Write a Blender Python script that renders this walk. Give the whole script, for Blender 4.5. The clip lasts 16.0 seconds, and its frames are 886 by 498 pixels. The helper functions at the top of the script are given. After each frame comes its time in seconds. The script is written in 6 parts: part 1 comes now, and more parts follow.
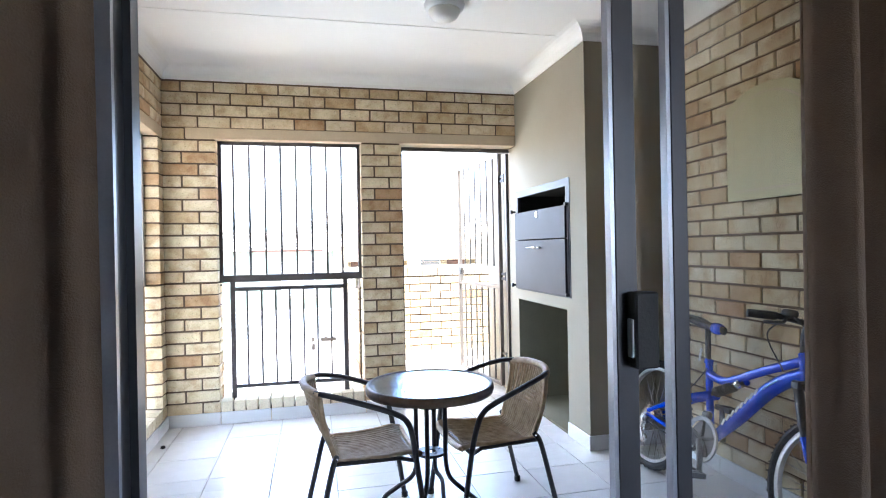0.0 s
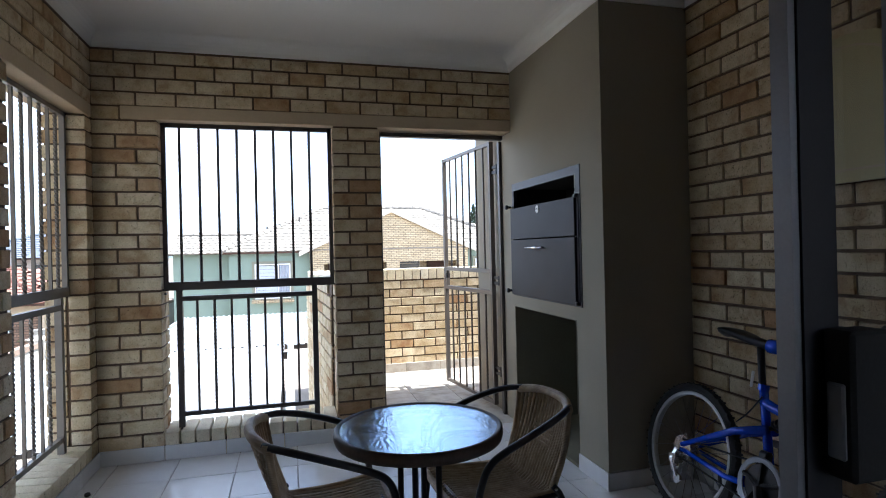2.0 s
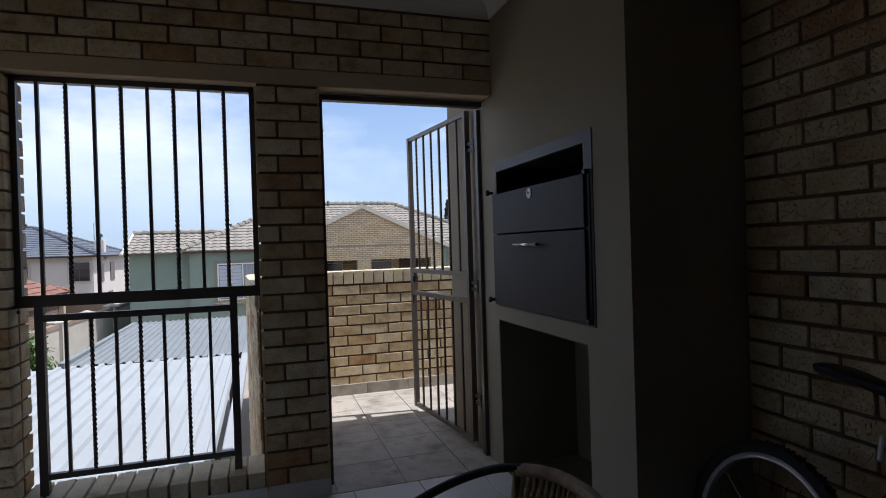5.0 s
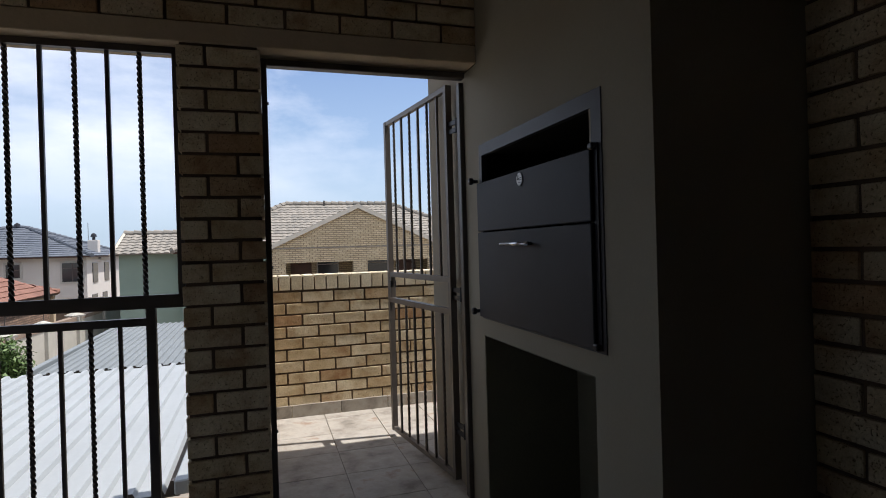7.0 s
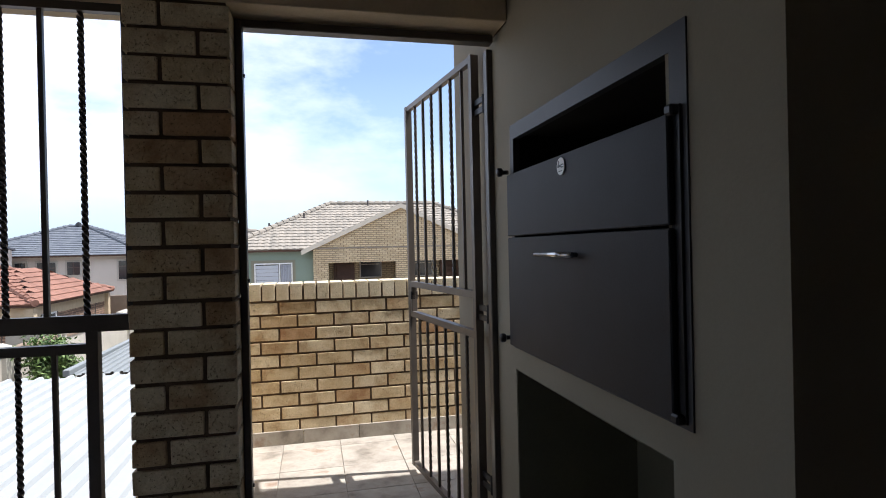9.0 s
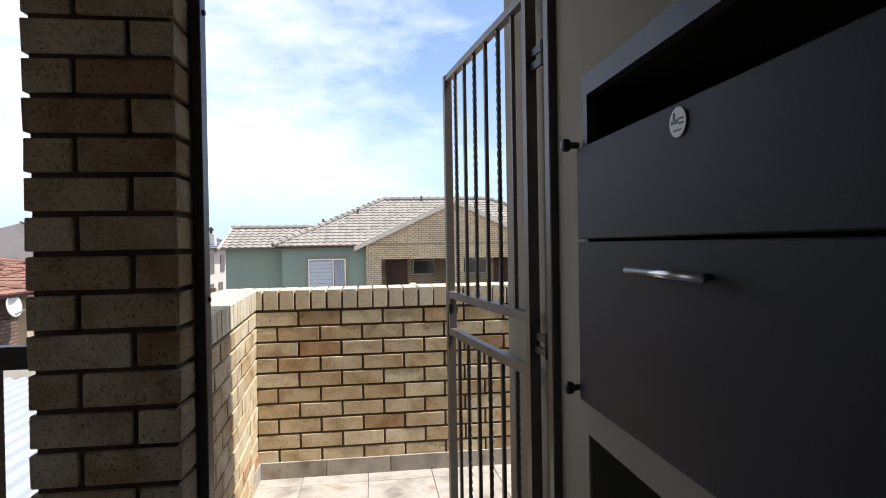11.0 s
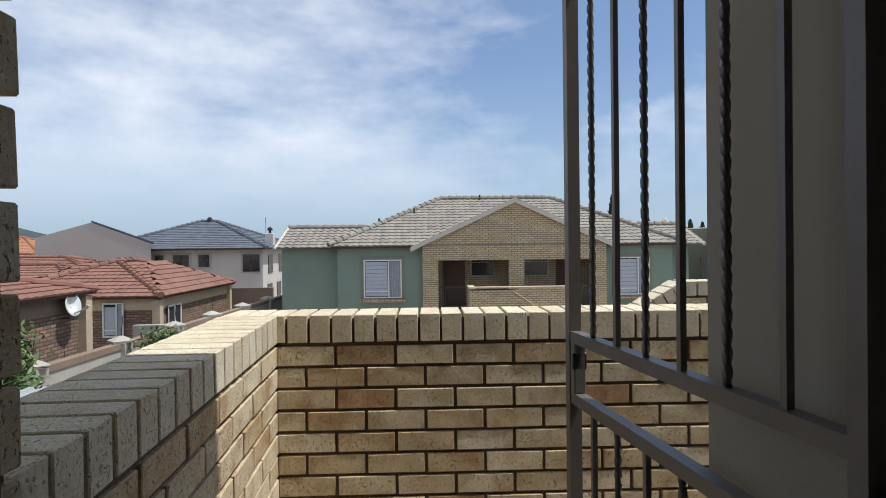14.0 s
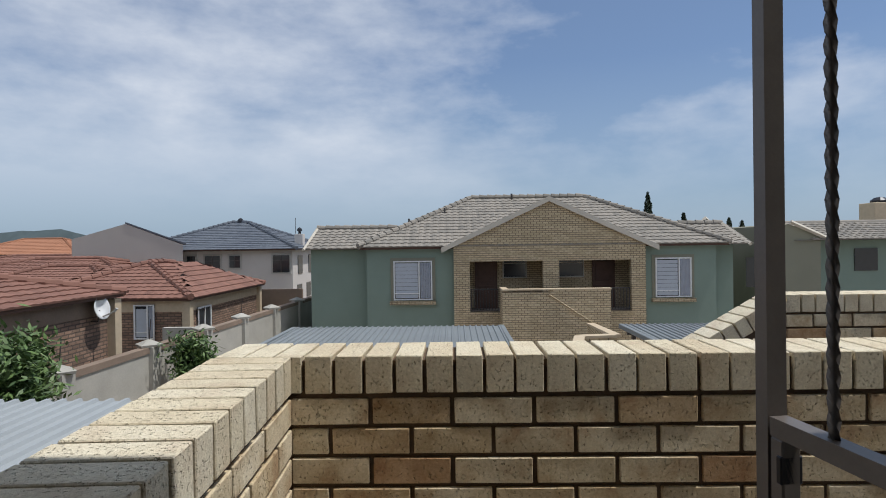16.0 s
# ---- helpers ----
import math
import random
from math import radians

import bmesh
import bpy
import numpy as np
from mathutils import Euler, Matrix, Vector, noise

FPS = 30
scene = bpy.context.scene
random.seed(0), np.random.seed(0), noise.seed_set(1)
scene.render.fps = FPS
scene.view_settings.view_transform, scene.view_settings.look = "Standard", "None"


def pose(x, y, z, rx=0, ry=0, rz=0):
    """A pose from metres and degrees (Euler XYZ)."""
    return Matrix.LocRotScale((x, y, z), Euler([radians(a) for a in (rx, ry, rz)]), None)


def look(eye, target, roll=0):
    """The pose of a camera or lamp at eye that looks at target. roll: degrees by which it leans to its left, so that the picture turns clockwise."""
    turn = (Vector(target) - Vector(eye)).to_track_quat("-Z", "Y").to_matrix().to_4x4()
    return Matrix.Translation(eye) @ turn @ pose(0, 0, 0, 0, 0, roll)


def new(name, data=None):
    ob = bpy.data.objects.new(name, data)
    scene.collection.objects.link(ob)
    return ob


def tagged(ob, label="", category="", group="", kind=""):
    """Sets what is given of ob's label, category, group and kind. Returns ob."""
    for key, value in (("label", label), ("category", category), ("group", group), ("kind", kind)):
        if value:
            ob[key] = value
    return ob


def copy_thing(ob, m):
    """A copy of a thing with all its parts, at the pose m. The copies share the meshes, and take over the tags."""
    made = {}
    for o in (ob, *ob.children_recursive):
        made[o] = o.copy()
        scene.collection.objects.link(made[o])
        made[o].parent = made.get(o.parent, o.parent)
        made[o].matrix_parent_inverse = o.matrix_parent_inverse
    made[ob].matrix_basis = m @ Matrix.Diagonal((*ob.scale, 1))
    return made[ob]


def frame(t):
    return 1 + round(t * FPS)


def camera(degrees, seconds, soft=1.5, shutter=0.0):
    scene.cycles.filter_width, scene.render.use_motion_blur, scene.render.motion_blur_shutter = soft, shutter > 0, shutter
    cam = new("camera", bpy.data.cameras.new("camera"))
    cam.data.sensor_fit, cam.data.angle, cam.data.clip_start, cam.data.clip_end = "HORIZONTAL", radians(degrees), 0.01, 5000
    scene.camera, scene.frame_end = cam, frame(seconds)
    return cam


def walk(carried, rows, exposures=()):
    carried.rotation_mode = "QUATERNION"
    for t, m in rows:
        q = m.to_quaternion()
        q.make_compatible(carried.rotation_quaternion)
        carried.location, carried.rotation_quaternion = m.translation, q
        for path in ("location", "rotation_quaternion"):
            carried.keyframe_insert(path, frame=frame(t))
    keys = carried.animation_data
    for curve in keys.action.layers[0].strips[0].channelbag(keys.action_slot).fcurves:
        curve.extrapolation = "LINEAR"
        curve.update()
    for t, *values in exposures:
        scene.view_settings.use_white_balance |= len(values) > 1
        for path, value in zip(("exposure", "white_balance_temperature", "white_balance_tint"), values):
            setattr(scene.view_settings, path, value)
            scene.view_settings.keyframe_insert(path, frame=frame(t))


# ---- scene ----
cam = camera(76.2, 16.0, soft=1.0)
PATH = [
    (0.0, (0.375, 0.058, 1.228), (0.822, 2.011, 1.226), -1.10),
    (0.5, (0.392, 0.209, 1.233), (0.854, 2.159, 1.230), -1.12),
    (1.0, (0.413, 0.355, 1.231), (0.891, 2.301, 1.229), -1.20),
    (1.5, (0.436, 0.501, 1.228), (0.933, 2.443, 1.228), -1.27),
    (2.0, (0.462, 0.646, 1.225), (0.983, 2.582, 1.226), -1.33),
    (2.5, (0.490, 0.793, 1.223), (1.036, 2.722, 1.228), -1.38),
    (3.0, (0.522, 0.941, 1.222), (1.090, 2.865, 1.230), -1.42),
    (3.5, (0.566, 1.089, 1.224), (1.150, 3.008, 1.229), -1.50),
    (4.0, (0.608, 1.232, 1.235), (1.210, 3.146, 1.233), -1.60),
    (6.5, (0.990, 1.852, 1.219), (1.597, 3.757, 1.202), -1.80),
    (7.0, (1.036, 1.979, 1.220), (1.640, 3.885, 1.211), -1.62),
    (7.5, (1.095, 2.102, 1.223), (1.672, 4.016, 1.216), -1.52),
    (8.0, (1.155, 2.222, 1.227), (1.691, 4.148, 1.221), -1.48),
    (8.5, (1.218, 2.345, 1.236), (1.710, 4.284, 1.231), -1.40),
    (9.0, (1.287, 2.468, 1.249), (1.734, 4.417, 1.243), -1.30),
    (11.5, (1.472, 3.221, 1.276), (1.685, 5.210, 1.261), -0.80),
    (12.0, (1.466, 3.390, 1.276), (1.643, 5.382, 1.264), -0.62),
    (12.5, (1.465, 3.556, 1.278), (1.604, 5.551, 1.266), -0.53),
    (13.0, (1.455, 3.718, 1.284), (1.563, 5.715, 1.270), -0.55),
    (13.5, (1.435, 3.885, 1.293), (1.518, 5.883, 1.280), -0.62),
    (14.0, (1.416, 4.048, 1.303), (1.476, 6.047, 1.290), -0.65),
    (14.5, (1.403, 4.204, 1.312), (1.439, 6.203, 1.300), -0.70),
    (15.0, (1.385, 4.359, 1.323), (1.395, 6.359, 1.310), -0.77),
    (15.5, (1.351, 4.510, 1.333), (1.334, 6.510, 1.320), -0.80),
    (16.0, (1.304, 4.660, 1.347), (1.264, 6.659, 1.334), -0.80),
]
walk(cam, [(t, look(eye, target, roll)) for t, eye, target, roll in PATH],
     exposures=[(t, stops, kelvin, 15 if 2.8 < t < 4.5 else 13 if 4.5 < t < 13 else 10) for t, stops, kelvin in ((0.0, 4.95, 5700), (0.5, 4.45, 5700), (1.0, 3.7, 5700), (1.5, 3.0, 5700), (2.0, 2.45, 5750), (2.5, 1.9, 5750), (3.0, 1.5, 5750), (3.5, 1.15, 5800), (4.0, 0.9, 5850),
                (6.5, 0.6, 6200), (7.5, 0.73, 6350), (9.0, 1.15, 6250), (11.5, 1.0, 6250), (12.5, 0.75, 6200), (14.0, 0.32, 6150), (16.0, -0.05, 6100))])

# ---- light ----
SUN = Vector((0.42, -0.05, 0.98)).normalized()
world = bpy.data.worlds.new("world")
scene.world = world
world.use_nodes = True
wn, wl = world.node_tree.nodes, world.node_tree.links
wn.clear()
w_out = wn.new("ShaderNodeOutputWorld")
w_bg = wn.new("ShaderNodeBackground")
w_tint = wn.new("ShaderNodeMixRGB")
w_tint.blend_type = "MULTIPLY"
w_tint.inputs["Fac"].default_value = 1.0
w_tint.inputs["Color2"].default_value = (0.90, 0.97, 1.12, 1)
w_sky = wn.new("ShaderNodeTexSky")
w_sky.sky_type, w_sky.sun_disc = "NISHITA", False
w_sky.sun_elevation = math.asin(SUN.z)
w_sky.sun_rotation = math.atan2(SUN.x, SUN.y)
w_sky.air_density, w_sky.dust_density, w_sky.ozone_density = 1.0, 0.3, 2.0
w_tc = wn.new("ShaderNodeTexCoord")
w_map = wn.new("ShaderNodeMapping")
w_map.inputs["Scale"].default_value = (1.0, 1.0, 2.3)
w_map.inputs["Location"].default_value = (0.62, 0.1, 0.32)
w_n = wn.new("ShaderNodeTexNoise")
w_n.inputs["Scale"].default_value, w_n.inputs["Detail"].default_value, w_n.inputs["Roughness"].default_value = 1.6, 10.0, 0.57
w_r = wn.new("ShaderNodeValToRGB")
w_r.color_ramp.elements[0].position, w_r.color_ramp.elements[1].position = 0.385, 0.60
w_sep = wn.new("ShaderNodeSeparateXYZ")
w_hz = wn.new("ShaderNodeMapRange")
w_hz.inputs["From Min"].default_value, w_hz.inputs["From Max"].default_value = 0.03, 0.22
w_mul = wn.new("ShaderNodeMath")
w_mul.operation = "MULTIPLY"
w_sc = wn.new("ShaderNodeMath")
w_sc.operation = "MULTIPLY"
w_sc.inputs[1].default_value = 0.9
w_mix = wn.new("ShaderNodeMixRGB")
w_mix.inputs["Color2"].default_value = (9.3, 9.5, 9.8, 1)
w_bg.inputs["Strength"].default_value = 0.085
wl.new(w_tc.outputs["Generated"], w_map.inputs["Vector"])
wl.new(w_map.outputs["Vector"], w_n.inputs["Vector"])
wl.new(w_n.outputs["Fac"], w_r.inputs["Fac"])
wl.new(w_tc.outputs["Generated"], w_sep.inputs["Vector"])
wl.new(w_sep.outputs["Z"], w_hz.inputs["Value"])
wl.new(w_r.outputs["Color"], w_mul.inputs[0])
wl.new(w_hz.outputs["Result"], w_mul.inputs[1])
wl.new(w_mul.outputs["Value"], w_sc.inputs[0])
wl.new(w_sc.outputs["Value"], w_mix.inputs["Fac"])
wl.new(w_sky.outputs["Color"], w_tint.inputs["Color1"])
w_lo = wn.new("ShaderNodeMapRange")
w_lo.inputs["From Min"].default_value, w_lo.inputs["From Max"].default_value = 0.0, 0.30
w_lo.inputs["To Min"].default_value, w_lo.inputs["To Max"].default_value = 0.9, 0.28
w_haze = wn.new("ShaderNodeMixRGB")
w_haze.inputs["Color2"].default_value = (4.1, 5.2, 6.3, 1)
wl.new(w_sep.outputs["Z"], w_lo.inputs["Value"])
wl.new(w_lo.outputs["Result"], w_haze.inputs["Fac"])
wl.new(w_tint.outputs["Color"], w_haze.inputs["Color1"])
wl.new(w_haze.outputs["Color"], w_mix.inputs["Color1"])
wl.new(w_mix.outputs["Color"], w_bg.inputs["Color"])
wl.new(w_bg.outputs["Background"], w_out.inputs["Surface"])

sun = new("sun", bpy.data.lights.new("sun", "SUN"))
sun.data.energy, sun.data.angle, sun.data.color = 3.6, radians(0.6), (1.0, 0.95, 0.87)
sun.matrix_world = look(SUN * 30, (0, 0, 0))


# ---- materials ----
def nodes_of(name, rough=0.6, metal=0.0, spec=0.5):
    m = bpy.data.materials.new(name)
    m.use_nodes = True
    n, l = m.node_tree.nodes, m.node_tree.links
    b = n["Principled BSDF"]
    b.inputs["Roughness"].default_value, b.inputs["Metallic"].default_value = rough, metal
    b.inputs["Specular IOR Level"].default_value = spec
    return m, n, l, b


def noise_of(n, l, scale, detail=4.0, rough=0.55, coord="Object", stretch=(1, 1, 1), shift=None):
    tc = n.new("ShaderNodeTexCoord")
    mp = n.new("ShaderNodeMapping")
    mp.inputs["Scale"].default_value = stretch
    t = n.new("ShaderNodeTexNoise")
    t.inputs["Scale"].default_value, t.inputs["Detail"].default_value, t.inputs["Roughness"].default_value = scale, detail, rough
    l.new(tc.outputs[coord], mp.inputs["Vector"])
    if shift is not None:
        l.new(shift, mp.inputs["Location"])
    l.new(mp.outputs["Vector"], t.inputs["Vector"])
    return t.outputs["Fac"]


def ramp_of(n, l, fac, stops):
    r = n.new("ShaderNodeValToRGB")
    e = r.color_ramp.elements
    while len(e) < len(stops):
        e.new(0.5)
    for i, (p, c) in enumerate(stops):
        e[i].position, e[i].color = p, (*c, 1)
    l.new(fac, r.inputs["Fac"])
    return r.outputs["Color"]


def bump_of(n, l, b, height, strength=0.3, distance=0.01):
    bp = n.new("ShaderNodeBump")
    bp.inputs["Strength"].default_value, bp.inputs["Distance"].default_value = strength, distance
    l.new(height, bp.inputs["Height"])
    l.new(bp.outputs["Normal"], b.inputs["Normal"])


def mix_of(n, l, fac, a, b, mode="MIX"):
    m = n.new("ShaderNodeMixRGB")
    m.blend_type = mode
    for sock, v in ((m.inputs["Fac"], fac), (m.inputs["Color1"], a), (m.inputs["Color2"], b)):
        if isinstance(v, (int, float)):
            sock.default_value = v
        elif isinstance(v, tuple):
            sock.default_value = (*v, 1)
        else:
            l.new(v, sock)
    return m.outputs["Color"]


def plain(name, colour, rough=0.6, metal=0.0, vary=0.12, scale=6.0, grain=60.0, bump=0.08, spec=0.5):
    """A surface with large stains and fine grain."""
    m, n, l, b = nodes_of(name, rough, metal, spec)
    dark = tuple(c * (1 - vary) for c in colour)
    light = tuple(min(1, c * (1 + vary)) for c in colour)
    big = noise_of(n, l, scale, 5)
    fine = noise_of(n, l, grain, 3)
    c1 = ramp_of(n, l, big, [(0.3, dark), (0.7, light)])
    c2 = mix_of(n, l, 0.25, c1, ramp_of(n, l, fine, [(0.35, dark), (0.65, light)]))
    l.new(c2, b.inputs["Base Color"])
    if bump:
        bump_of(n, l, b, fine, bump, 0.004)
    return m


def brick_material(name, stops, flashed=0.75, pitted=0.75):
    m, n, l, b = nodes_of(name, 0.85, 0, 0.25)
    rnd = n.new("ShaderNodeObjectInfo").outputs["Random"]
    sc = n.new("ShaderNodeMath")
    sc.operation = "MULTIPLY"
    sc.inputs[1].default_value = 37.0
    l.new(rnd, sc.inputs[0])
    base = ramp_of(n, l, rnd, stops)
    cloud = noise_of(n, l, 9.0, 5, 0.62, shift=sc.outputs["Value"])
    flash = ramp_of(n, l, cloud, [(0.38, (1.08, 1.07, 1.03)), (0.52, (0.90, 0.84, 0.72)), (0.66, (0.62, 0.45, 0.31))])
    c = mix_of(n, l, flashed, base, flash, "MULTIPLY")
    fine = noise_of(n, l, 130.0, 6, 0.68, shift=sc.outputs["Value"])
    c = mix_of(n, l, 0.65, c, ramp_of(n, l, fine, [(0.3, (0.70, 0.67, 0.63)), (0.68, (1.12, 1.12, 1.12))]), "MULTIPLY")
    pits = noise_of(n, l, 150.0, 2, 0.5, stretch=(1.0, 1.0, 0.8), shift=sc.outputs["Value"])
    pit_mask = ramp_of(n, l, pits, [(0.285, (pitted, pitted, pitted)), (0.335, (0, 0, 0))])
    c = mix_of(n, l, pit_mask, c, (0.15, 0.105, 0.065))
    l.new(c, b.inputs["Base Color"])
    hgt = mix_of(n, l, 0.65, fine, ramp_of(n, l, pits, [(0.30, (0, 0, 0)), (0.40, (1, 1, 1))]))
    bump_of(n, l, b, hgt, 1.0, 0.009)
    return m


BUFF = [(0.0, (0.66, 0.565, 0.41)), (0.28, (0.75, 0.665, 0.505)), (0.52, (0.67, 0.57, 0.40)), (0.76, (0.62, 0.50, 0.33)), (0.92, (0.55, 0.41, 0.26)), (1.0, (0.48, 0.31, 0.18))]
COPING = [(0.0, (0.71, 0.635, 0.475)), (0.4, (0.78, 0.715, 0.56)), (0.75, (0.74, 0.66, 0.49)), (1.0, (0.67, 0.58, 0.42))]
M_BRICK = brick_material("buff_face_brick", BUFF)
M_COPING = brick_material("pale_coping_brick", COPING, 0.3, 0.55)
M_MORTAR = plain("brown_mortar", (0.125, 0.085, 0.055), 0.95, vary=0.25, grain=150, bump=0.4)
M_LINTEL = plain("lintel_plaster", (0.52, 0.42, 0.29), 0.85, vary=0.1, grain=80, bump=0.25)
M_TAUPE = plain("taupe_plaster", (0.275, 0.247, 0.188), 0.8, vary=0.06, scale=2.0, grain=120, bump=0.12)
M_CREAM = plain("taupe_outside_plaster", (0.31, 0.275, 0.215), 0.85, vary=0.06, scale=2, grain=90, bump=0.15)
# olive niche plaster, darkened further so its colour holds the recess's shade
M_NICHE = plain("shaded_niche_plaster", (0.15, 0.142, 0.098), 0.9, vary=0.12, scale=4, grain=90, bump=0.15)
M_CEIL = plain("white_ceiling_paint", (0.78, 0.77, 0.74), 0.85, vary=0.02, scale=2, grain=100, bump=0.03)
M_GROUT = plain("grey_grout", (0.42, 0.41, 0.40), 0.9, vary=0.15)
M_GROUT_DARK = plain("brown_grout", (0.33, 0.305, 0.265), 0.9, vary=0.15)
M_BLACK = plain("black_satin_steel", (0.022, 0.023, 0.028), 0.38, 0.3, vary=0.2, scale=9, grain=200, bump=0.03)
M_BRAAI = plain("blue_black_enamel_steel", (0.022, 0.024, 0.031), 0.55, 0.1, vary=0.25, scale=4, grain=220, bump=0.05, spec=0.25)
M_BRAAI_RIM = plain("grey_steel_rim", (0.045, 0.047, 0.055), 0.5, 0.1, vary=0.15, scale=8, grain=200, bump=0.03)
M_SOOT = plain("soot_black_inside", (0.012, 0.012, 0.012), 0.9, vary=0.3)
M_GATE = plain("taupe_gate_enamel", (0.155, 0.135, 0.12), 0.42, 0.2, vary=0.12, scale=14, grain=160, bump=0.05)
M_RAIL = plain("dark_brown_rail_enamel", (0.075, 0.065, 0.06), 0.42, 0.2, vary=0.15, scale=14, grain=160, bump=0.05)
M_RAIL_LIGHT = plain("taupe_rail_enamel", (0.20, 0.18, 0.155), 0.45, 0.1, vary=0.1, scale=14, grain=160, bump=0.05)
M_CHROME = plain("brushed_chrome", (0.62, 0.62, 0.62), 0.22, 1.0, vary=0.08, scale=20, grain=200, bump=0.02)
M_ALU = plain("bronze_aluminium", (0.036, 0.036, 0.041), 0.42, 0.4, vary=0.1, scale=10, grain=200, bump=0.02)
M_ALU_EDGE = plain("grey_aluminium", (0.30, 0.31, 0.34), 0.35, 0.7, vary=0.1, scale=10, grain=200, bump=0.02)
M_TUBE = plain("dark_powder_coat", (0.035, 0.033, 0.036), 0.4, 0.1, vary=0.15, scale=20, grain=200, bump=0.04)
M_RIM = plain("silver_wheel_rim", (0.62, 0.62, 0.63), 0.35, 0.35, vary=0.08, scale=20, grain=200, bump=0.02)
M_RUBBER = plain("black_rubber", (0.02, 0.02, 0.021), 0.75, vary=0.2, grain=150, bump=0.2)
M_BLUE = plain("bright_blue_bike_paint", (0.012, 0.075, 0.62), 0.20, 0.1, vary=0.1, scale=10, bump=0.0)
M_BLUE_LIGHT = plain("pale_blue_decal", (0.20, 0.42, 0.85), 0.35, bump=0)
M_WHITE = plain("white_enamel", (0.75, 0.75, 0.73), 0.4, vary=0.04, bump=0.02)
M_CABINET = plain("cream_cabinet_paint", (0.46, 0.41, 0.215), 0.5, vary=0.04, scale=3, grain=90, bump=0.04)
M_DIFFUSER = plain("frosted_lamp_glass", (0.72, 0.71, 0.66), 0.3, vary=0.03, bump=0.0)
M_CURTAIN = plain("brown_curtain_cloth", (0.19, 0.135, 0.095), 0.95, vary=0.15, scale=5, grain=300, bump=0.3)
M_ROOM = plain("room_wall_paint", (0.20, 0.16, 0.12), 0.9, vary=0.05)
M_GREEN = plain("sage_green_plaster", (0.215, 0.275, 0.225), 0.9, vary=0.07, scale=0.8, grain=25, bump=0.1)
M_OLIVE = plain("olive_plaster", (0.23, 0.225, 0.165), 0.9, vary=0.07, scale=0.8, grain=25, bump=0.1)
M_PALE = plain("pale_house_plaster", (0.58, 0.54, 0.50), 0.9, vary=0.05, scale=0.8, grain=25, bump=0.1)
M_GREY_PL = plain("grey_house_plaster", (0.46, 0.44, 0.40), 0.9, vary=0.05, scale=0.6, grain=25, bump=0.1)
M_FENCE = plain("grey_fence_plaster", (0.40, 0.38, 0.33), 0.95, vary=0.16, scale=1.2, grain=30, bump=0.2)
M_BROWN_WALL = plain("brown_stained_wall", (0.23, 0.17, 0.125), 0.95, vary=0.2, scale=1.5, grain=30, bump=0.2)
M_ZINC = plain("pale_zinc_sheet", (0.335, 0.355, 0.36), 0.5, 0.05, vary=0.07, scale=1.2, grain=25, bump=0.04)
M_ZINC_DARK = plain("grey_steel_sheet", (0.195, 0.212, 0.215), 0.5, 0.05, vary=0.1, scale=1.2, grain=25, bump=0.04)
M_FASCIA = plain("beige_fascia_paint", (0.52, 0.475, 0.395), 0.7, vary=0.08, scale=2, grain=40, bump=0.05)
M_WOOD = plain("dark_stained_wood", (0.09, 0.045, 0.03), 0.6, vary=0.25, scale=5, grain=40, bump=0.1)
M_PANE = plain("dark_window_glass", (0.03, 0.035, 0.04), 0.08, vary=0.1, bump=0.0, spec=0.8)
M_BLIND = plain("pale_blind", (0.46, 0.49, 0.53), 0.6, vary=0.05, bump=0.0)
M_DRAPE = plain("white_drape", (0.33, 0.35, 0.39), 0.8, vary=0.1, scale=4, bump=0.0)
M_SOIL = plain("dry_yard_ground", (0.24, 0.205, 0.155), 0.95, vary=0.25, scale=0.35, grain=9, bump=0.3)
M_PAVE = plain("paved_driveway", (0.30, 0.26, 0.22), 0.95, vary=0.15, scale=0.9, grain=12, bump=0.2)
M_HILL = plain("hazy_hill_green", (0.075, 0.10, 0.105), 1.0, vary=0.25, scale=0.02, grain=0.12, bump=0.0)
M_ORANGE = plain("orange_clay_roof", (0.36, 0.165, 0.09), 0.9, vary=0.12, scale=0.6, grain=10, bump=0.2)
M_BARK = plain("grey_brown_bark", (0.13, 0.095, 0.065), 0.95, vary=0.3, grain=60, bump=0.4)
M_CYPRESS = plain("dark_cypress_leaf", (0.035, 0.05, 0.03), 0.9, vary=0.3, bump=0.0)


def leaf_material(name, a, b_):
    m, n, l, b = nodes_of(name, 0.6)
    rnd = n.new("ShaderNodeNewGeometry").outputs["Random Per Island"]
    l.new(ramp_of(n, l, rnd, [(0.0, a), (1.0, b_)]), b.inputs["Base Color"])
    b.inputs["Subsurface Weight"].default_value = 0.0
    return m


M_LEAF = leaf_material("green_leaves", (0.045, 0.085, 0.022), (0.12, 0.19, 0.05))


